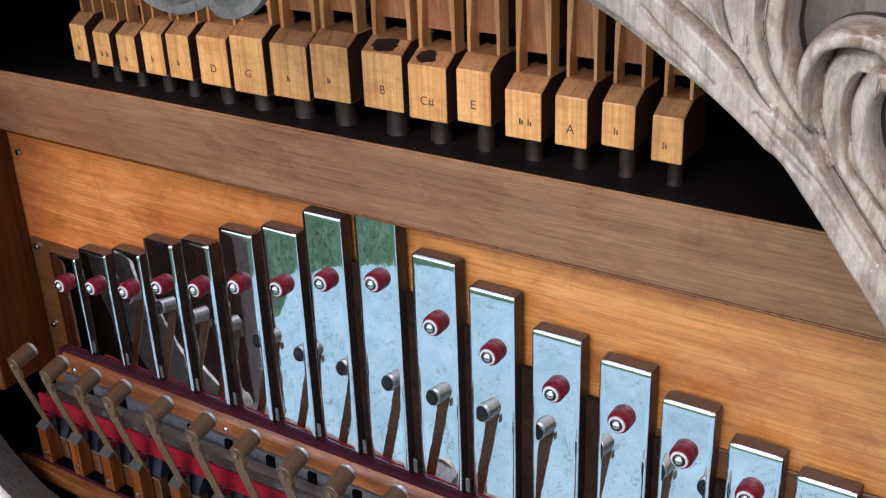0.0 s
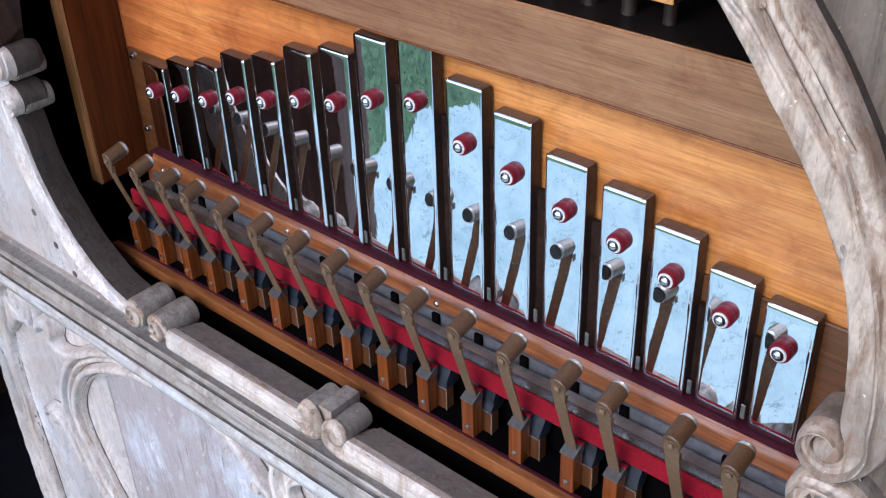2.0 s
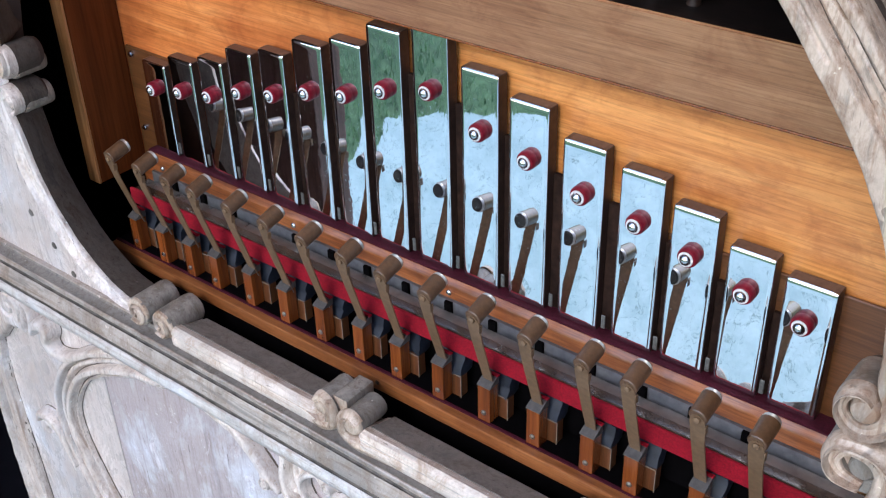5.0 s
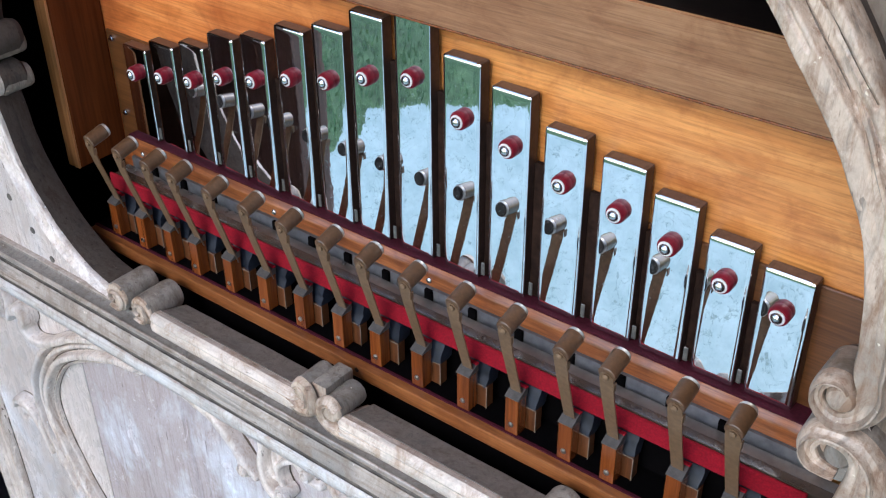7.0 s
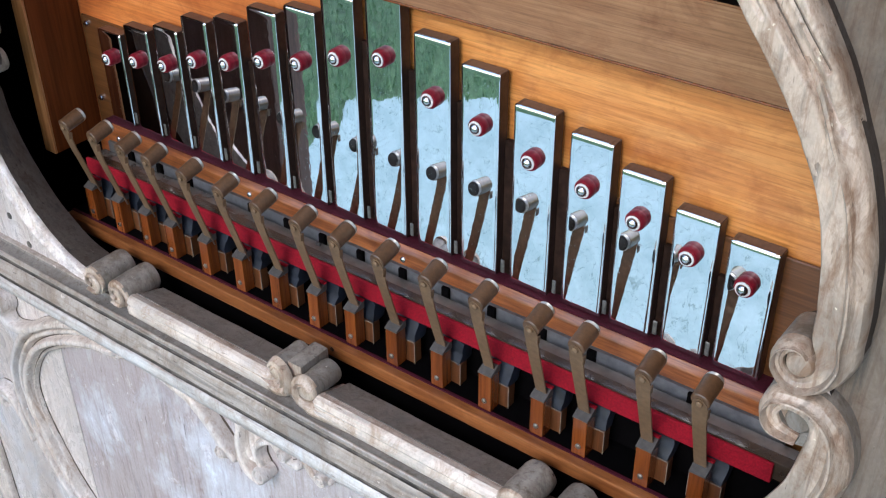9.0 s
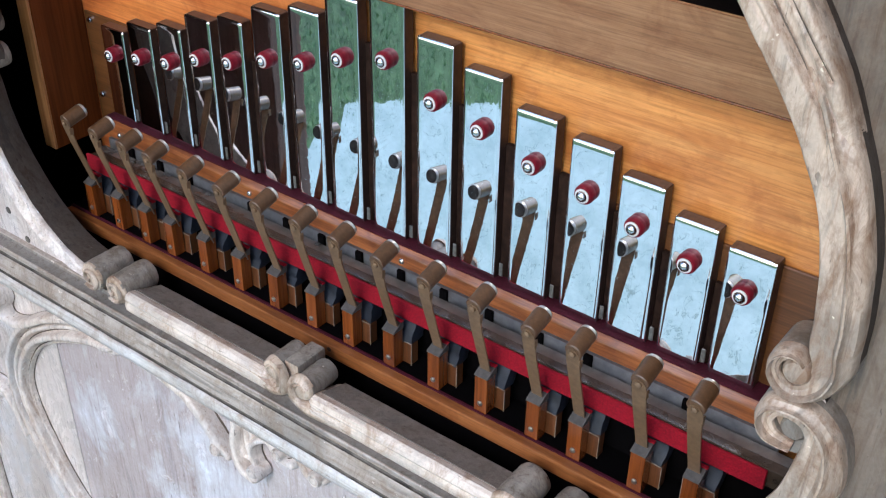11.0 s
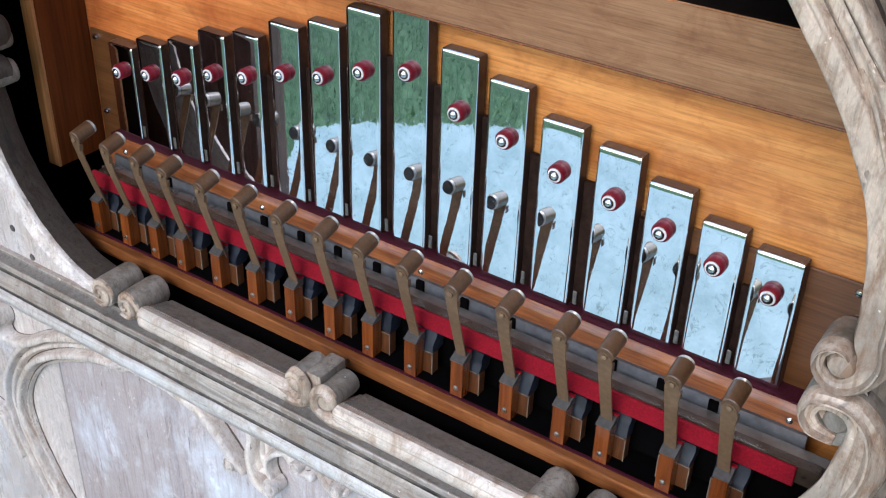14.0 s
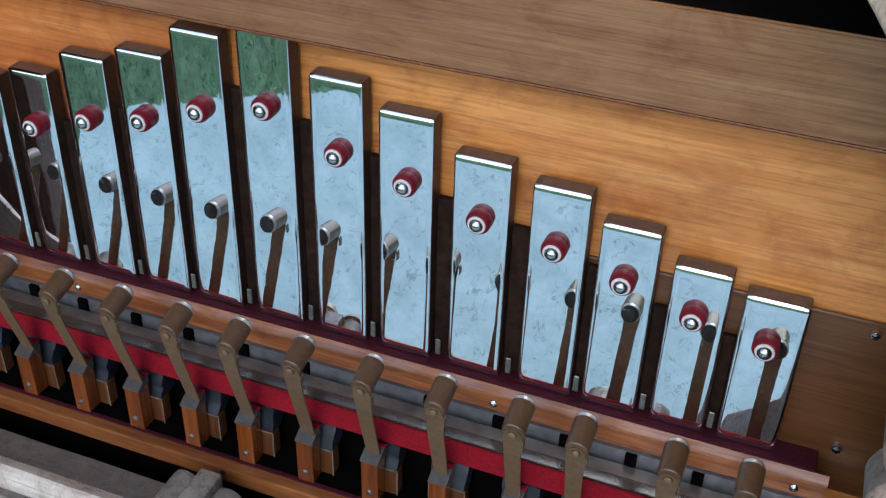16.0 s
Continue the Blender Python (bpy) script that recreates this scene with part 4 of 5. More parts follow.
def carved(name, strokes, grooves, mat, label="", res=0.0009, sink=0.006, side=1, relief=1.0, flank=None):
    """One carved relief: raised strokes (path, shape) joined in one skin, cut by deep grooves, with sides going back into the board.
    side -1 gives the mirror image across the middle of the front."""
    places = np.array([p[:3] for path, _ in strokes for p in path])
    m = places[:, 2].max() + 0.003
    gx = np.arange(places[:, 0].min() - m, places[:, 0].max() + m, res)
    gz = np.arange(places[:, 1].min() - m, places[:, 1].max() + m, res)
    xs, zs = np.meshgrid(gx, gz)
    sdf, top = np.full(xs.shape, 9.0), np.full(xs.shape, -0.002)
    for path, shape in strokes:
        d, w, h = line_field(path, xs, zs)
        u = np.clip(d / w, 0, 1)
        rim = np.sqrt(np.clip(1 - u ** 4, 0, 1))
        if shape == "hollow":
            f = (0.62 + 0.38 * u ** 2) * np.sqrt(np.clip(1 - u ** 10, 0, 1))
        elif shape == "flat":
            f = np.sqrt(np.clip(1 - u ** 12, 0, 1))
        else:
            f = rim
        top = np.where(d < w, np.maximum(top, relief * h * f), top)
        sdf = np.minimum(sdf, d - w)
    for path in grooves:
        d, w, h = line_field(path, xs, zs)
        g = np.minimum(1.0, 1.7 * np.exp(-(d / (1.15 * w)) ** 2))
        top = top - 1.4 * relief * h * g
    gr, gc = np.gradient(sdf, res)
    out = sdf > 0
    xs = np.where(out, xs - gc * np.minimum(sdf, 1.5 * res), xs)
    zs = np.where(out, zs - gr * np.minimum(sdf, 1.5 * res), zs)
    keep = ~out
    cell = keep[:-1, :-1] | keep[1:, :-1] | keep[:-1, 1:] | keep[1:, 1:]
    index = -np.ones(xs.shape, int)
    used = np.zeros(xs.shape, bool)
    for a, b in ((0, 0), (1, 0), (0, 1), (1, 1)):
        used[a:a + cell.shape[0], b:b + cell.shape[1]] |= cell
    index[used] = np.arange(used.sum())
    o = offset_of(front)
    verts = []
    for x, z, h in zip(xs[used], zs[used], top[used]):
        q = Vector((x * 70, z * 70, 1.0))
        verts.append((x, FRONT - h + 0.0006 * noise.noise(q) + 0.0003 * noise.noise(q * 3.1), z))
    faces = []
    rows, cols = np.nonzero(cell)
    for r, k in zip(rows, cols):
        faces.append((index[r, k], index[r, k + 1], index[r + 1, k + 1], index[r + 1, k]))
    count = {}
    for f in faces:
        for a, b in zip(f, f[1:] + f[:1]):
            count[(min(a, b), max(a, b))] = count.get((min(a, b), max(a, b)), 0) + 1
    deep, darkened, sides = {}, [], []
    for f in list(faces):
        for a, b in zip(f, f[1:] + f[:1]):
            if count[(min(a, b), max(a, b))] == 1:
                for q in (a, b):
                    if q not in deep:
                        deep[q] = len(verts)
                        verts.append((verts[q][0], FRONT + sink, verts[q][2]))
                sides.append(len(faces))
                faces.append((b, a, deep[a], deep[b]))
    def skin(x, z):
        r, k = (z - gz[0]) / res, (x - gx[0]) / res
        i, j = int(r), int(k)
        r, k = r - i, k - j
        h = (top[i, j] * (1 - k) + top[i, j + 1] * k) * (1 - r) + (top[i + 1, j] * (1 - k) + top[i + 1, j + 1] * k) * r
        q = Vector((x * 70, z * 70, 1.0))
        return FRONT - h + 0.0006 * noise.noise(q) + 0.0003 * noise.noise(q * 3.1)

    # dark strips along the bottoms of the deeper grooves: packed dirt and painted shade
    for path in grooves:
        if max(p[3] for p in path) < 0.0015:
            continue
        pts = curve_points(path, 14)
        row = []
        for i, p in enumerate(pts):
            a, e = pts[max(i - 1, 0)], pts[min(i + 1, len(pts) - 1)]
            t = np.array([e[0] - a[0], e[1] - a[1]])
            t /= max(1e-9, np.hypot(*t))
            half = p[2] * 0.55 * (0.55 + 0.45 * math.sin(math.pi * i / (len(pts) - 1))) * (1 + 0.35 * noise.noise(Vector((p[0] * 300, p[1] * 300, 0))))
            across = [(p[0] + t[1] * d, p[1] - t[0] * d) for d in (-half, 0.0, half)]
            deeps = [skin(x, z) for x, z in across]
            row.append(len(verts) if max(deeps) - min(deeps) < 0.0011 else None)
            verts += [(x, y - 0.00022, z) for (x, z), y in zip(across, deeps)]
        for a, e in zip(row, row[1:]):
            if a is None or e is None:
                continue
            darkened += [len(faces), len(faces) + 1]
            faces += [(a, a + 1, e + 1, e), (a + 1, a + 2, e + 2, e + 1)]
    if side < 0:
        verts = [(2 * X0 - x, y, z) for x, y, z in verts]
        faces = [tuple(reversed(f)) for f in faces]
    me = bpy.data.meshes.new(name)
    me.from_pydata([(x - o.x, y - o.y, z - o.z) for x, y, z in verts], [], [tuple(int(q) for q in f) for f in faces])
    me.materials.append(mat)
    me.materials.append(M_SOILSHADE)
    for k in darkened:
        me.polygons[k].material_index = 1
    # side walls in a darker colour that stands for their shade
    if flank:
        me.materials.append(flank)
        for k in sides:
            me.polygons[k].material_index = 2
    me.polygons.foreach_set("use_smooth", [True] * len(me.polygons))
    me.set_sharp_from_angle(angle=radians(50))
    ob = new(name, me)
    ob.parent = front
    if label:
        tagged(ob, label)
    return ob


def flip(profile):
    return [(-s, d) for s, d in reversed(profile)]


def shaded_sides(ob, limit=0.3):
    """The sides of a roll, in a darker colour for their shade, and its raw back."""
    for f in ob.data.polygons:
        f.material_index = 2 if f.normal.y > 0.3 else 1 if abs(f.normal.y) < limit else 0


def shaded_band(ob, flipped=False, dark=(9.0, 9.0)):
    """The sides of a moulding, darker than its face for their shade, and its raw back, told by the sides of its
    profile; darker still along the opening.
    """
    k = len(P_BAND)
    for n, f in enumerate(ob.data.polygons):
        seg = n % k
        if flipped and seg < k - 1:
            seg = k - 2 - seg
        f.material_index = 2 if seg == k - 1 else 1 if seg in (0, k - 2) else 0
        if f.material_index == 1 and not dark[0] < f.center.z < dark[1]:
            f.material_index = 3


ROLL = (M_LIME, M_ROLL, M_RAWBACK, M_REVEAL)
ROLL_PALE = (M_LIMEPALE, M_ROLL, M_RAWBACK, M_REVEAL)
shaded_band(part("arch_moulding", band(arch + curl, P_BAND, 14), ROLL, front, "pale rubbed arch moulding ending in a scroll", True), False, (1.2, 1.283))
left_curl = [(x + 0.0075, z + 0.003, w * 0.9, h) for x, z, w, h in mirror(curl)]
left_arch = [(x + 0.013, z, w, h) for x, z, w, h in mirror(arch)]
shaded_band(part("arch_moulding", band(left_arch + left_curl, flip(P_BAND), 14), ROLL_PALE, front, "pale rubbed arch moulding ending in a scroll", True), True)
shaded_band(part("side_scroll", band(low_r, P_BAND, 14), ROLL, front, "pale carved side scroll", True), False, (1.0, 1.3))
shaded_band(part("side_scroll", band(low_l, flip(P_LEFT), 14, 0.0003), ROLL_PALE, front, "pale carved side scroll with a beaded edge", True), True)


def roll(x, z, r, y0=FRONT - 0.009, y1=BACK + 0.002, coiled=True):
    """A worn scroll with uneven grey sides and a pale end."""
    rings = []
    deep = y1 - y0
    for y, f in [(y0, 0.72), (y0 + 0.0012, 0.93)] + [(y0 + 0.003 + (deep - 0.005) * k / 9, 1.0) for k in range(10)] + [(y1, 0.96)]:
        ring = []
        for w in (2 * math.pi * k / 36 for k in range(36)):
            dent = 1 + 0.035 * noise.noise(Vector((math.cos(w) * 2.2 + x * 90, math.sin(w) * 2.2, y * 260))) + 0.02 * noise.noise(Vector((math.cos(w) * 6, math.sin(w) * 6 + x * 90, y * 700)))
            ring.append(Vector((x + r * f * dent * math.cos(w), y, z + r * f * dent * math.sin(w))))
        rings.append(ring)
    shaded_sides(part("scroll_roll", loft(rings), ROLL, front, "", True), 0.3)
    if not coiled:
        return
    # the raised coil on its end
    coil = [(x + r * q * math.cos(w), z + r * q * math.sin(w), r * 0.30, 1.0) for w, q in ((-2.2, 0.80), (-1.2, 0.76), (-0.2, 0.70), (0.8, 0.62), (1.8, 0.52), (2.8, 0.42), (3.8, 0.32), (4.8, 0.2))]
    bm = band(coil, [(-0.5, 0.0005), (-0.3, 0.0018), (0.0, 0.0024), (0.3, 0.0018), (0.5, 0.0005)], 4)
    bmesh.ops.translate(bm, verts=bm.verts, vec=(0, y0 - FRONT, 0))
    part("coil", bm, M_LIME, front, "", True)


for sx, sz, sr in ((0.2852, 1.2718, 0.0090), (-0.3040, 1.2675, 0.0086)):
    roll(sx, sz, sr, FRONT - 0.0030, coiled=False)
    part("scroll_eye", turned([(FRONT - 0.001, 0.0062), (FRONT - 0.0078, 0.0060), (FRONT - 0.0094, 0.0050), (FRONT - 0.0102, 0.0026), (FRONT - 0.0103, 0.0008)], 28, "y", (sx + 0.0004, 0, sz + 0.0006)), M_LIME, front, "", True)
for sx, sz in ((0.2892, 1.2418), (-0.3065, 1.2410)):
    part("scroll_eye", turned([(FRONT - 0.001, 0.0060), (FRONT - 0.0050, 0.0058), (FRONT - 0.0058, 0.0048), (FRONT - 0.0055, 0.0012)], 24, "y", (sx, 0, sz)), M_ROLL, front, "grey worn eye of the scroll", True)
part("scroll_back", turned([(FRONT + 0.012, 0.0082), (FRONT - 0.0022, 0.0080), (FRONT - 0.0036, 0.0068), (FRONT - 0.0038, 0.0012)], 24, "y", (0.2900, 0, 1.2350)), M_ROLL, front, "grey worn hollow of the scroll", True)
for sx, sz in ((0.2835, 1.2430), (-0.3045, 1.2420)):
    roll(sx, sz, 0.0100 if sx > 0 else 0.0090, FRONT - 0.0020, coiled=False)
for rx, rz, rr in ((-0.2035, 1.1090, 0.0112), (-0.1772, 1.1085, 0.0108), (-0.0238, 1.1160, 0.0080), (0.0000, 1.1125, 0.0084), (0.1520, 1.1075, 0.0108), (0.1800, 1.1065, 0.0105)):
    middle = -0.05 < rx < 0.05
    roll(rx, rz, rr, y1=BACK - 0.003 if middle else BACK + 0.002, coiled=not middle)
# the sill mouldings turn up into the two facing scrolls of the middle
P_TAIL = [(-0.5, 0.0045), (-0.46, 0.0065), (-0.30, 0.0082), (0.0, 0.0092), (0.22, 0.0078), (0.32, 0.0092), (0.46, 0.0078), (0.5, 0.0045)]
tail_l = [(-0.0560, 1.1010, 0.0130, 1.0), (-0.0400, 1.1005, 0.0130, 1.0), (-0.0260, 1.0995, 0.0110, 1.05), (-0.0178, 1.1035, 0.0095, 1.1), (-0.0160, 1.1115, 0.0085, 1.15), (-0.0180, 1.1190, 0.0078, 1.15), (-0.0245, 1.1215, 0.0070, 1.1), (-0.0290, 1.1175, 0.0060, 1.1)]
tail_r = [(0.0320, 1.1000, 0.0130, 1.0), (0.0160, 1.0985, 0.0130, 1.0), (0.0030, 1.0975, 0.0110, 1.05), (-0.0060, 1.1010, 0.0095, 1.1), (-0.0085, 1.1085, 0.0085, 1.15), (-0.0055, 1.1160, 0.0078, 1.15), (0.0010, 1.1190, 0.0070, 1.1), (0.0060, 1.1150, 0.0060, 1.1)]
part("sill_scroll", band(tail_l, P_TAIL, 10), M_LIME, front, "pale scroll at the end of the sill moulding", True)
part("sill_scroll", band(tail_r, flip(P_TAIL), 10), M_LIME, front, "pale scroll at the end of the sill moulding", True)

bm = box(-0.0185, -0.0065, FRONT - 0.0030, BACK + 0.002, 1.0965, 1.1235, 0.0016, 2)
shaded_sides(part("middle_block", bm, ROLL, front, "dark chipped block between the two scrolls of the sill", True), 0.75)
for nx, nz in ((-0.3115, 1.1191), (-0.2935, 1.1000), (-0.3333, 1.1405)):
    part("nail_hole", turned([(FRONT + 0.0013, 0.0030), (FRONT + 0.0009, 0.0027), (FRONT + 0.0008, 0.0008)], 14, "y", (nx, 0, nz)), M_GROOVE, front, "dark nail hole")

# the sill of the opening between the rolls, with a rounded front moulding
P_SILL = [(BACK, 1.0930), (BACK, 1.1022), (-0.0700, 1.1066), (-0.0785, 1.1102), (-0.0822, 1.1112), (-0.0848, 1.1096), (-0.0862, 1.1062), (-0.0852, 1.1040), (-0.0866, 1.1012), (-0.0862, 1.0975), (-0.0840, 1.0945), (-0.0800, 1.0930), (-0.0740, 1.0930)]


def long_moulding(name, profile, x0, x1, mat, label="", step=0.012, wob=0.0005, ease=0.0):
    count = max(2, int((x1 - x0) / step))
    rings = []
    for k in range(count + 1):
        x = x0 + (x1 - x0) * k / count
        d = min(1.0, min(x - x0, x1 - x) / ease) if ease else 1.0
        shrink = 0.72 + 0.28 * math.sqrt(max(0.0, 1 - (1 - d) ** 2))
        ring = []
        for j, (y, z) in enumerate(profile):
            q = Vector((x * 40, j * 0.7, z * 3))
            y, z = -0.066 + (y + 0.066) * shrink, 1.098 + (z - 1.098) * shrink
            ring.append(Vector((x, y + wob * noise.noise(q), z + wob * noise.noise(q + Vector((5, 5, 5))))))
        rings.append(ring)
    return part(name, loft(rings), mat, front, label, True)


long_moulding("sill", P_SILL, -0.1705, -0.028, M_LIMEX, "pale rounded sill moulding", 0.002, 0.0002, 0.006)
long_moulding("sill", P_SILL, 0.004, 0.1490, M_LIMEX, "pale rounded sill moulding", 0.002, 0.0002, 0.006)
P_TOP = [(BACK + 0.0015, 1.1010), (BACK + 0.0015, 1.1030), (-0.0700, 1.1074), (-0.0770, 1.1103), (-0.0770, 1.1085)]
for xa, xb in ((-0.1650, -0.0335), (0.0095, 0.1440)):
    long_moulding("sill_top", P_TOP, xa, xb, M_LIMEDARK, "grey worn top of the sill", 0.012, 0.0003)
P_LEDGE = [(-0.0700, 1.0965), (-0.0790, 1.0965), (-0.0795, 1.0955), (-0.0800, 1.0940), (-0.0830, 1.0930), (-0.0872, 1.0927), (-0.0878, 1.0934), (-0.0886, 1.0934), (-0.0892, 1.0926), (-0.0890, 1.0902), (-0.0888, 1.0889), (-0.0893, 1.0876), (-0.0900, 1.0876), (-0.0906, 1.0877), (-0.0916, 1.0858), (-0.0928, 1.0828), (-0.0938, 1.0792), (-0.0942, 1.0770), (-0.0942, 1.0757), (-0.0947, 1.0739), (-0.0954, 1.0738), (-0.0885, 1.0736), (-0.0780, 1.0736)]
P_LIP = [(-0.0780, 1.0733), (-0.0945, 1.0733), (-0.0958, 1.0746), (-0.0969, 1.0738), (-0.0976, 1.0715), (-0.0979, 1.0682), (-0.0972, 1.0645), (-0.0952, 1.0616), (-0.0905, 1.0600), (-0.0830, 1.0588), (-0.0780, 1.0570), (-0.0700, 1.0570), (-0.0700, 1.0733)]
ledge = long_moulding("ledge", P_LEDGE, -0.475, 0.45, (M_LEDGE, M_LIMEDARK, M_GROOVE), "grey-brown ledge moulding with dark grooves", 0.02, 0.0003)
# gutters get the groove colour, part dirt and part painted shade
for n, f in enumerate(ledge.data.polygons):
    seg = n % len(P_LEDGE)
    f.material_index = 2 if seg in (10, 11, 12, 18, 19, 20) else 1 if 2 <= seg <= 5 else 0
long_moulding("ledge_lip", P_LIP, -0.475, 0.45, M_LIP, "pale rubbed lower edge of the ledge", 0.02, 0.0004)

# the lower panel: oval frame of two lines, corner scrollwork, volutes under the ledge
oval_in = [(-0.150, 1.0440, 0.0040, 0.0050), (-0.2048, 1.0420, 0.0040, 0.0050), (-0.2335, 1.0365, 0.0038, 0.0048), (-0.2737, 1.0200, 0.0036, 0.0046), (-0.3069, 0.9995, 0.0034, 0.0046), (-0.3271, 0.9780, 0.0034, 0.0046), (-0.3428, 0.9475, 0.0034, 0.0046), (-0.3440, 0.9180, 0.0034, 0.0046), (-0.3330, 0.8840, 0.0034, 0.0046), (-0.314, 0.846, 0.0034, 0.0046), (-0.282, 0.806, 0.0034, 0.0046), (-0.24, 0.775, 0.0034, 0.0046)]


def beside(path, off, half, high):
    """A line that runs beside another, off metres to its outer side."""
    out = []
    for k, p in enumerate(path):
        a, e = path[max(k - 1, 0)], path[min(k + 1, len(path) - 1)]
        d = math.hypot(e[0] - a[0], e[1] - a[1])
        out.append((p[0] + off * (e[1] - a[1]) / d, p[1] - off * (e[0] - a[0]) / d, half, high))
    return out


oval_in = oval_in[1:]
carved(
    "oval_frame", [(beside(oval_in, 0.0062, 0.0138, 0.0030), "flat"), (beside(oval_in, 0.0155, 0.0036, 0.0068), "round"), (beside(oval_in, 0.0, 0.0034, 0.0062), "round"), (beside(oval_in, 0.0085, 0.0024, 0.0044), "round")],
    [beside(oval_in, 0.0045, 0.0009, 0.0018), beside(oval_in, 0.0118, 0.0007, 0.0016), beside(oval_in, -0.0048, 0.0010, 0.0019)],
    M_LIMEPALE, "pale triple line frame round the oval panel", 0.0007, relief=1.25, flank=M_SOILSHADE)
drop = [(-0.2050, 1.0475, 0.0040, 0.0050), (-0.1640, 1.0480, 0.0046, 0.0055), (-0.1330, 1.0450, 0.0048, 0.0062), (-0.1130, 1.0372, 0.0048, 0.0066), (-0.0980, 1.0245, 0.0046, 0.0068), (-0.0880, 1.0130, 0.0044, 0.0068), (-0.0805, 1.0065, 0.0034, 0.0060)]
carved("oval_frame", [(drop, "round"), ([(-0.0920, 1.0110, 0.0060, 0.0058), (-0.0895, 1.0080, 0.0060, 0.0058)], "flat")], [[(-0.1540, 1.0425, 0.0008, 0.0020), (-0.1300, 1.0400, 0.0008, 0.0022), (-0.1130, 1.0310, 0.0008, 0.0022), (-0.1000, 1.0190, 0.0008, 0.0020)]], M_LIMEPALE, "frame line ending in a small scroll", 0.0008, relief=1.3, flank=M_SOILSHADE)
rim = [(-0.4490, 1.0500, 0.0050, 0.0052), (-0.4555, 1.020, 0.0052, 0.0055), (-0.4605, 0.985, 0.0055, 0.0055), (-0.4660, 0.945, 0.0055, 0.0055), (-0.4685, 0.900, 0.0055, 0.0055), (-0.4690, 0.850, 0.0055, 0.0055), (-0.4690, 0.790, 0.0055, 0.0055), (-0.465, 0.70, 0.0055, 0.0055)]
flank = [(-0.4400, 1.0150, 0.0120, 0.0036), (-0.4490, 0.985, 0.0120, 0.0036), (-0.4555, 0.945, 0.0120, 0.0036), (-0.4580, 0.900, 0.0125, 0.0036), (-0.4560, 0.850, 0.0130, 0.0036), (-0.4530, 0.790, 0.0130, 0.0036), (-0.452, 0.70, 0.0130, 0.0036)]
plate = [(-0.4440, 0.9900, 0.0170, 0.0046), (-0.4180, 1.0230, 0.0215, 0.0050), (-0.3920, 1.0300, 0.0225, 0.0056), (-0.3830, 1.0270, 0.0190, 0.0056)]
spiral = [(-0.4600, 0.9640, 0.0034, 0.0056), (-0.4480, 0.9990, 0.0042, 0.0062), (-0.4290, 1.0290, 0.0046, 0.0066), (-0.4090, 1.0450, 0.0046, 0.0068), (-0.3900, 1.0495, 0.0044, 0.0068), (-0.3740, 1.0460, 0.0046, 0.0070), (-0.3685, 1.0340, 0.0046, 0.0070), (-0.3710, 1.0180, 0.0040, 0.0066)]
coil_line = [(-0.4430, 0.9473, 0.0012, 0.0030), (-0.4320, 0.9850, 0.0013, 0.0034), (-0.4270, 1.0050, 0.0013, 0.0036), (-0.4215, 1.0250, 0.0013, 0.0038), (-0.4100, 1.0405, 0.0013, 0.0038), (-0.3950, 1.0462, 0.0013, 0.0038), (-0.3850, 1.0420, 0.0012, 0.0036), (-0.3815, 1.0319, 0.0012, 0.0034), (-0.3837, 1.0188, 0.0010, 0.0028)]
coil_inner = [(-0.4085, 1.0345, 0.0010, 0.0026), (-0.4117, 1.0270, 0.0011, 0.0030), (-0.4060, 1.0200, 0.0011, 0.0030), (-0.3965, 1.0215, 0.0011, 0.0030), (-0.3935, 1.0300, 0.0010, 0.0026), (-0.3980, 1.0345, 0.0008, 0.0020)]
carved(
    "border_moulding", [(plate, "flat"), (flank, "hollow"), (rim, "round"), (spiral, "round")],
    [coil_line, coil_inner, [(-0.3800, 1.0470, 0.0022, 0.0040), (-0.3730, 1.0380, 0.0028, 0.0052), (-0.3740, 1.0240, 0.0024, 0.0050), (-0.3790, 1.0130, 0.0014, 0.0036)],
     [(-0.4440, 0.9500, 0.0008, 0.0022), (-0.4462, 0.9201, 0.0009, 0.0024), (-0.4455, 0.8713, 0.0009, 0.0024), (-0.4440, 0.8300, 0.0009, 0.0024), (-0.4430, 0.7800, 0.0009, 0.0024)],
     [(-0.4560, 1.0330, 0.0007, 0.0018), (-0.4630, 0.9900, 0.0007, 0.0018), (-0.4625, 0.9450, 0.0007, 0.0018), (-0.4630, 0.8700, 0.0007, 0.0018)]],
    M_LIMEPALE, "pale border moulding curling into a volute", 0.0010, relief=1.4, flank=M_SOILSHADE)
comma = [(-0.3690, 1.0150, 0.0030, 0.0066), (-0.3600, 1.0270, 0.0052, 0.0088), (-0.3485, 1.0335, 0.0060, 0.0092), (-0.3425, 1.0280, 0.0056, 0.0088), (-0.3475, 1.0160, 0.0050, 0.0078), (-0.3400, 1.0060, 0.0046, 0.0068), (-0.3180, 1.0120, 0.0042, 0.0064), (-0.2800, 1.0355, 0.0036, 0.0058), (-0.2480, 1.0530, 0.0030, 0.0052)]
carved("volute", [(comma, "round")], [[(-0.3610, 1.0170, 0.0012, 0.0036), (-0.3545, 1.0235, 0.0012, 0.0040), (-0.3535, 1.0120, 0.0012, 0.0040), (-0.3480, 1.0020, 0.0010, 0.0030)]], M_LIMEPALE, "comma-shaped carved volute", 0.0009, relief=1.4, flank=M_SOILSHADE)
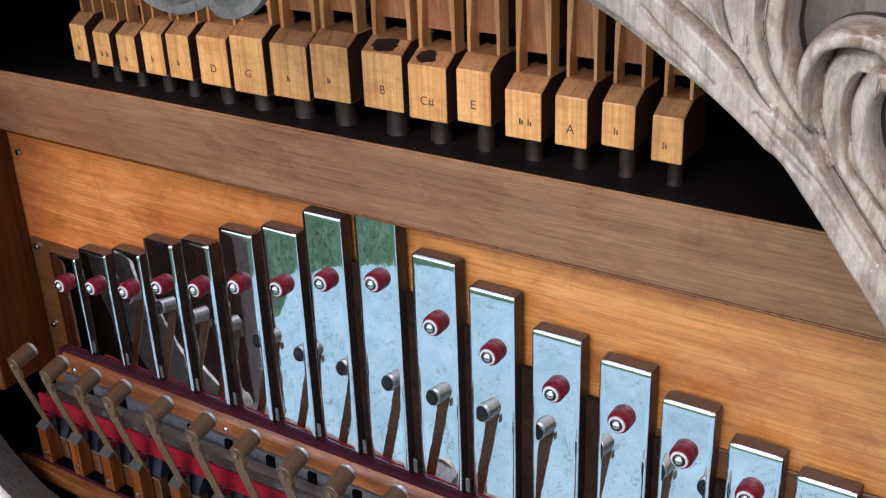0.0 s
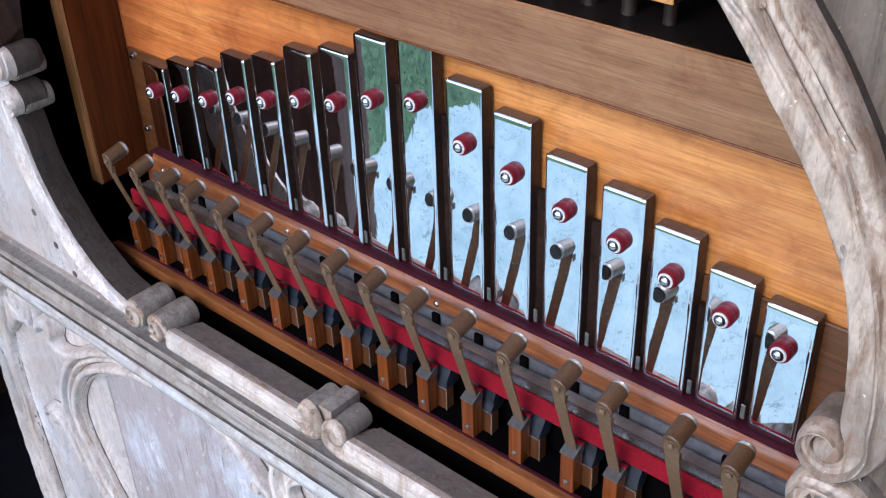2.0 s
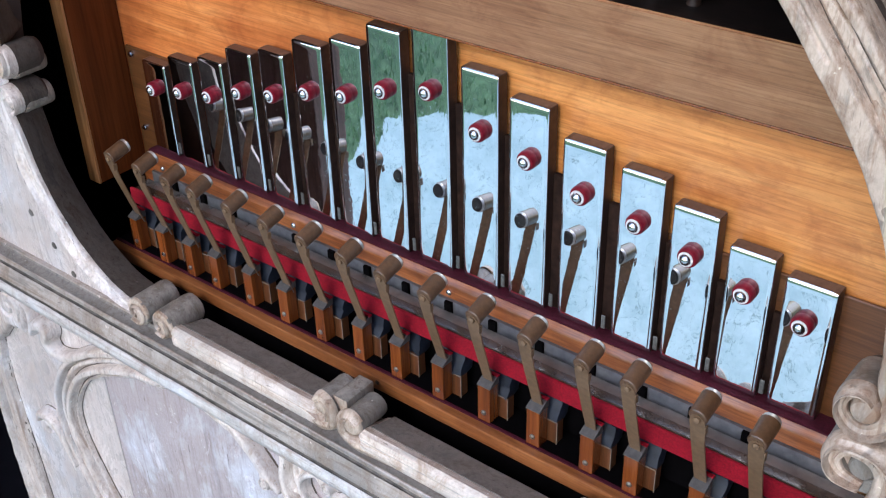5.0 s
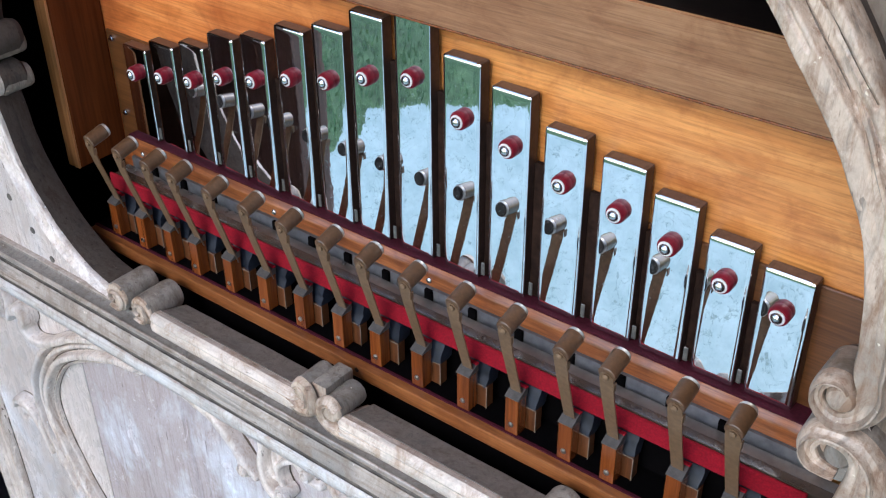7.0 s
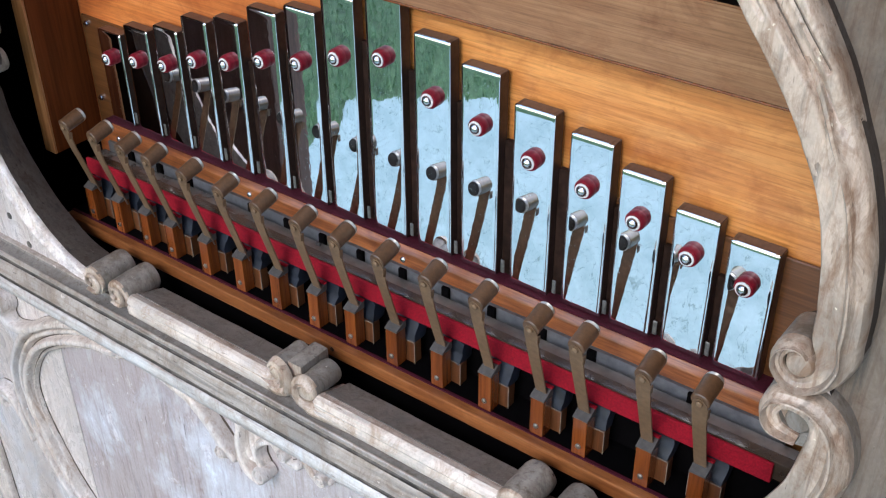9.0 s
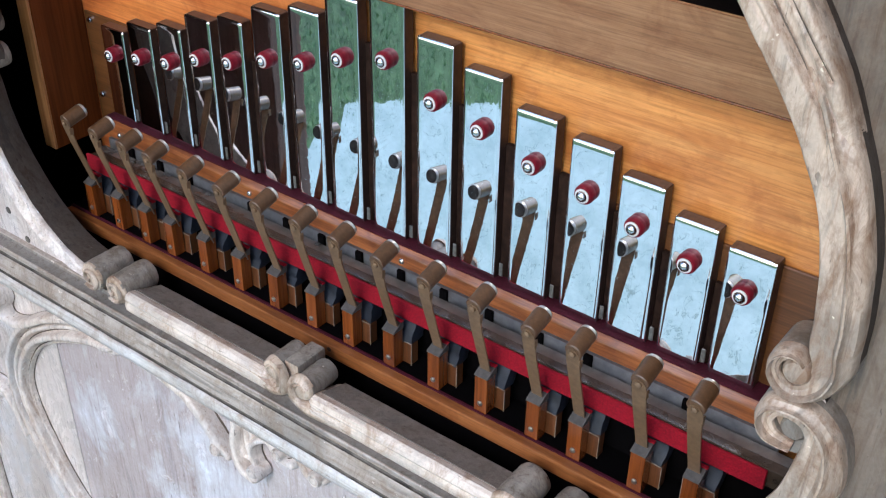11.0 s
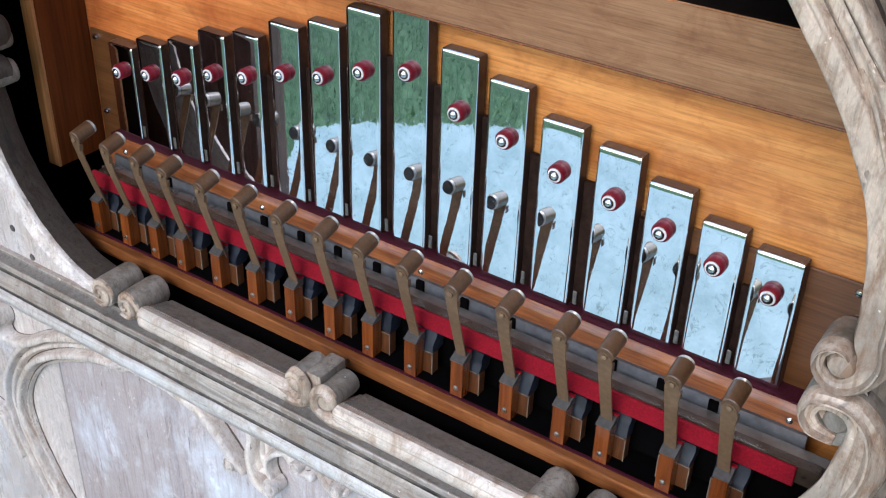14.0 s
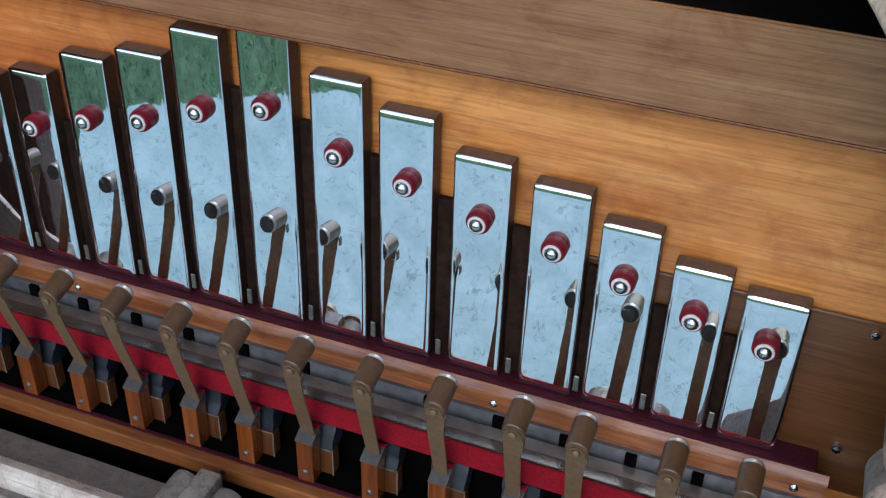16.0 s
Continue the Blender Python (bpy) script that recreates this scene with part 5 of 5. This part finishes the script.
small = [(-0.4060, 0.9000, 0.0030, 0.0050), (-0.3990, 0.9100, 0.0042, 0.0062), (-0.3870, 0.9130, 0.0046, 0.0066), (-0.3750, 0.9060, 0.0044, 0.0060), (-0.3690, 0.8880, 0.0036, 0.0050), (-0.3640, 0.8650, 0.0024, 0.0042)]
carved("volute", [(small, "round"), ([(-0.3990, 0.8930, 0.0085, 0.0030), (-0.3850, 0.8960, 0.0085, 0.0030)], "flat")], [[(-0.3935, 0.8900, 0.0026, 0.0050), (-0.3890, 0.8890, 0.0026, 0.0050)]], M_LIMEPALE, "small volute round a dark hole", 0.0009, relief=1.4, flank=M_SOILSHADE)
scroll_b = [(-0.0720, 1.0540, 0.0034, 0.0055), (-0.0700, 1.0420, 0.0036, 0.0062), (-0.0725, 1.0280, 0.0038, 0.0068), (-0.0710, 1.0140, 0.0040, 0.0072), (-0.0640, 1.0035, 0.0042, 0.0074), (-0.0545, 1.0020, 0.0042, 0.0074)]
hook = [(-0.0380, 1.0450, 0.0022, 0.0050), (-0.0470, 1.0410, 0.0027, 0.0060), (-0.0550, 1.0320, 0.0028, 0.0064), (-0.0560, 1.0220, 0.0026, 0.0060), (-0.0530, 1.0150, 0.0026, 0.0056)]
web = [(-0.0640, 1.0400, 0.0085, 0.0030), (-0.0640, 1.0200, 0.0090, 0.0030)]
carved("volute", [(web, "flat"), (scroll_b, "round"), (hook, "round")], [[(-0.0655, 1.0420, 0.0010, 0.0024), (-0.0665, 1.0280, 0.0011, 0.0028), (-0.0640, 1.0160, 0.0010, 0.0026)], [(-0.0610, 1.0430, 0.0008, 0.0018), (-0.0605, 1.0300, 0.0009, 0.0022)]], M_LIMEPALE, "carved scroll hanging under the ledge", 0.0007, relief=1.3, flank=M_SOILSHADE)
rose = [(-0.0400, 1.0500, 0.0040, 0.0058), (-0.0330, 1.0440, 0.0056, 0.0074), (-0.0250, 1.0400, 0.0058, 0.0076), (-0.0170, 1.0370, 0.0044, 0.0066)]
carved("volute", [(rose, "round")], [[(-0.0370, 1.0420, 0.0008, 0.0026), (-0.0310, 1.0390, 0.0008, 0.0026), (-0.0290, 1.0440, 0.0008, 0.0024)], [(-0.0240, 1.0470, 0.0008, 0.0024), (-0.0210, 1.0410, 0.0008, 0.0024), (-0.0180, 1.0410, 0.0008, 0.0022)]], M_LIMEPALE, "small carved rosette scroll", 0.0007, relief=1.2, flank=M_SOILSHADE)
scroll_c = [(-0.0140, 1.0540, 0.0030, 0.0050), (-0.0090, 1.0450, 0.0038, 0.0060), (-0.0030, 1.0380, 0.0040, 0.0066), (0.0050, 1.0355, 0.0040, 0.0068), (0.0110, 1.0390, 0.0036, 0.0066)]
carved("volute", [(scroll_c, "round")], [[(-0.0040, 1.0440, 0.0008, 0.0026), (0.0000, 1.0400, 0.0008, 0.0026), (0.0050, 1.0400, 0.0007, 0.0022)]], M_LIMEPALE, "carved scroll hanging under the ledge", 0.0007, relief=1.2, flank=M_SOILSHADE)

# round ends of the small scrolls
for ex, ez, er in ((-0.0905, 1.0095, 0.0052), (-0.0520, 1.0095, 0.0066), (0.0070, 1.0405, 0.0054), (-0.0265, 1.0425, 0.0050)):
    part("scroll_end", turned([(FRONT + 0.002, er), (FRONT - 0.0090, er * 0.97), (FRONT - 0.0106, er * 0.84), (FRONT - 0.0104, er * 0.66), (FRONT - 0.0096, er * 0.56), (FRONT - 0.0108, er * 0.44), (FRONT - 0.0112, er * 0.12)], 24, "y", (ex, 0, ez)), M_LIMEPALE, front, "round carved scroll end", True)

# acanthus leaves above the shoulders
leaf_strokes = [
    ([(0.1100, 1.5070, 0.0080, 0.0095), (0.1400, 1.4945, 0.0080, 0.0095), (0.1618, 1.4834, 0.0078, 0.0095), (0.1775, 1.4739, 0.0075, 0.0095), (0.1938, 1.4629, 0.0070, 0.0095), (0.2078, 1.4518, 0.0065, 0.0096), (0.2186, 1.4423, 0.0058, 0.0097), (0.2252, 1.4370, 0.0054, 0.0098), (0.2454, 1.4110, 0.0054, 0.0098), (0.2578, 1.3947, 0.0056, 0.0098), (0.2680, 1.3797, 0.0058, 0.0094), (0.2775, 1.3590, 0.0050, 0.0078)], "flat"),
    ([(0.2520, 1.4120, 0.0012, 0.0090), (0.2400, 1.4265, 0.0022, 0.0098), (0.2310, 1.4365, 0.0028, 0.0100), (0.2238, 1.4450, 0.0034, 0.0102), (0.2165, 1.4540, 0.0042, 0.0104), (0.2095, 1.4640, 0.0056, 0.0106), (0.2050, 1.4750, 0.0066, 0.0106), (0.2040, 1.4900, 0.0070, 0.0106), (0.2060, 1.5250, 0.0080, 0.0104)], "hollow"),
    ([(0.2100, 1.4590, 0.0018, 0.0085), (0.2030, 1.4670, 0.0030, 0.0092), (0.1955, 1.4755, 0.0046, 0.0096), (0.1905, 1.4860, 0.0056, 0.0096), (0.1870, 1.5100, 0.0070, 0.0094)], "round"),
    ([(0.2345, 1.4350, 0.0008, 0.0100), (0.2300, 1.4425, 0.0014, 0.0106), (0.2258, 1.4500, 0.0026, 0.0112), (0.2208, 1.4590, 0.0032, 0.0116), (0.2162, 1.4690, 0.0040, 0.0118), (0.2152, 1.4800, 0.0044, 0.0118), (0.2185, 1.5150, 0.0050, 0.0116)], "round"),
    ([(0.2310, 1.4425, 0.0010, 0.0104), (0.2274, 1.4510, 0.0018, 0.0116), (0.2258, 1.4600, 0.0026, 0.0126), (0.2272, 1.4680, 0.0031, 0.0132), (0.2325, 1.4732, 0.0034, 0.0134), (0.2400, 1.4745, 0.0035, 0.0134), (0.2470, 1.4720, 0.0034, 0.0128), (0.2540, 1.4640, 0.0034, 0.0116), (0.2570, 1.4540, 0.0030, 0.0096)], "round"),
    ([(0.2895, 1.3500, 0.0014, 0.0050), (0.2810, 1.3700, 0.0034, 0.0080), (0.2705, 1.3890, 0.0044, 0.0092), (0.2605, 1.4050, 0.0044, 0.0094), (0.2490, 1.4215, 0.0042, 0.0094), (0.2390, 1.4350, 0.0040, 0.0088), (0.2345, 1.4440, 0.0044, 0.0082), (0.2325, 1.4540, 0.0047, 0.0080), (0.2340, 1.4620, 0.0050, 0.0080), (0.2385, 1.4675, 0.0048, 0.0082), (0.2440, 1.4680, 0.0044, 0.0080)], "hollow"),
    ([(0.2940, 1.3420, 0.0012, 0.0045), (0.2870, 1.3680, 0.0030, 0.0075), (0.2770, 1.3900, 0.0040, 0.0086), (0.2670, 1.4065, 0.0042, 0.0092), (0.2560, 1.4225, 0.0042, 0.0096), (0.2455, 1.4365, 0.0038, 0.0098), (0.2422, 1.4460, 0.0036, 0.0100), (0.2418, 1.4555, 0.0037, 0.0100), (0.2450, 1.4625, 0.0038, 0.0098), (0.2500, 1.4620, 0.0040, 0.0088)], "round"),
]
leaf_grooves = [
    [(0.1800, 1.4860, 0.0010, 0.0034), (0.1856, 1.4792, 0.0012, 0.0040), (0.1930, 1.4732, 0.0012, 0.0040), (0.2041, 1.4635, 0.0010, 0.0034), (0.2117, 1.4542, 0.0008, 0.0024), (0.2164, 1.4505, 0.0006, 0.0010)],
    [(0.2108, 1.5000, 0.0009, 0.0034), (0.2108, 1.4816, 0.0009, 0.0034), (0.2111, 1.4735, 0.0009, 0.0034), (0.2132, 1.4654, 0.0010, 0.0038), (0.2171, 1.4583, 0.0010, 0.0036), (0.2237, 1.4499, 0.0008, 0.0030), (0.2294, 1.4430, 0.0008, 0.0026), (0.2338, 1.4365, 0.0006, 0.0018)],
    [(0.1749, 1.4765, 0.0006, 0.0009), (0.1864, 1.4656, 0.0007, 0.0012), (0.1986, 1.4558, 0.0005, 0.0008)],
    [(0.2122, 1.4481, 0.0006, 0.0009), (0.2233, 1.4376, 0.0008, 0.0013), (0.2330, 1.4290, 0.0007, 0.0012), (0.2480, 1.4100, 0.0006, 0.0009)],
    [(0.1985, 1.4950, 0.0007, 0.0024), (0.1985, 1.4804, 0.0007, 0.0024), (0.2003, 1.4740, 0.0007, 0.0024), (0.2035, 1.4680, 0.0006, 0.0014)],
    [(0.2128, 1.5000, 0.0005, 0.0016), (0.2130, 1.4817, 0.0005, 0.0018), (0.2131, 1.4736, 0.0005, 0.0018), (0.2152, 1.4669, 0.0005, 0.0012)],
    [(0.2660, 1.3940, 0.0006, 0.0014), (0.2540, 1.4100, 0.0007, 0.0018), (0.2420, 1.4255, 0.0008, 0.0022), (0.2342, 1.4359, 0.0009, 0.0028), (0.2304, 1.4440, 0.0010, 0.0034), (0.2284, 1.4540, 0.0010, 0.0040), (0.2286, 1.4623, 0.0010, 0.0044), (0.2315, 1.4680, 0.0010, 0.0044), (0.2360, 1.4700, 0.0009, 0.0040), (0.2410, 1.4698, 0.0007, 0.0026)],
    [(0.2740, 1.3960, 0.0006, 0.0014), (0.2580, 1.4160, 0.0008, 0.0018), (0.2480, 1.4280, 0.0008, 0.0022), (0.2412, 1.4354, 0.0010, 0.0032), (0.2389, 1.4437, 0.0010, 0.0036), (0.2374, 1.4536, 0.0010, 0.0038), (0.2383, 1.4604, 0.0009, 0.0034), (0.2400, 1.4628, 0.0007, 0.0024)],
]
# leaf flanks take the reveal colour to paint their shadow edge
for side in (1, -1):
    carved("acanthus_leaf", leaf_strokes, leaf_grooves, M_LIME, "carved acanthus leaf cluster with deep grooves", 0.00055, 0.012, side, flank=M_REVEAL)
pendant = [(-0.0440, 1.4680, 0.012, 1.3), (-0.0350, 1.4640, 0.015, 1.5), (-0.0200, 1.4630, 0.016, 1.7), (-0.0050, 1.4670, 0.014, 1.2), (0.0030, 1.4640, 0.016, 1.7), (0.0140, 1.4660, 0.016, 1.5), (0.0230, 1.4740, 0.012, 1.3)]
part("pendant", band(pendant, P_BAND, 6), M_LIMEDARK, front, "grey carved pendant of the arch crown", True)
part("pendant", band([(x, z + 0.016, w * 1.5, l) for x, z, w, l in pendant], P_BAND, 6), M_LIMEDARK, front, "grey carved crown of the arch", True)

# darker recessed fields beside the arch and the pilaster at the far corner
part("side_field", slab(FIELD, FRONT + 0.0066, FRONT + 0.0106), M_GREYPANEL, front, "grey-brown recessed side field")
part("corner_fillet", box(-0.420, -0.406, -0.070, -0.058, 1.097, 1.78, 0.002), M_LIMEDARK, front)
part("pilaster", box(-0.462, -0.421, -0.080, -0.058, 1.097, 1.78, 0.004), M_LIMEPANEL, front)
part("pilaster", box(0.402, 0.445, -0.080, -0.058, 1.097, 1.78, 0.004), M_LIMEPANEL, front)
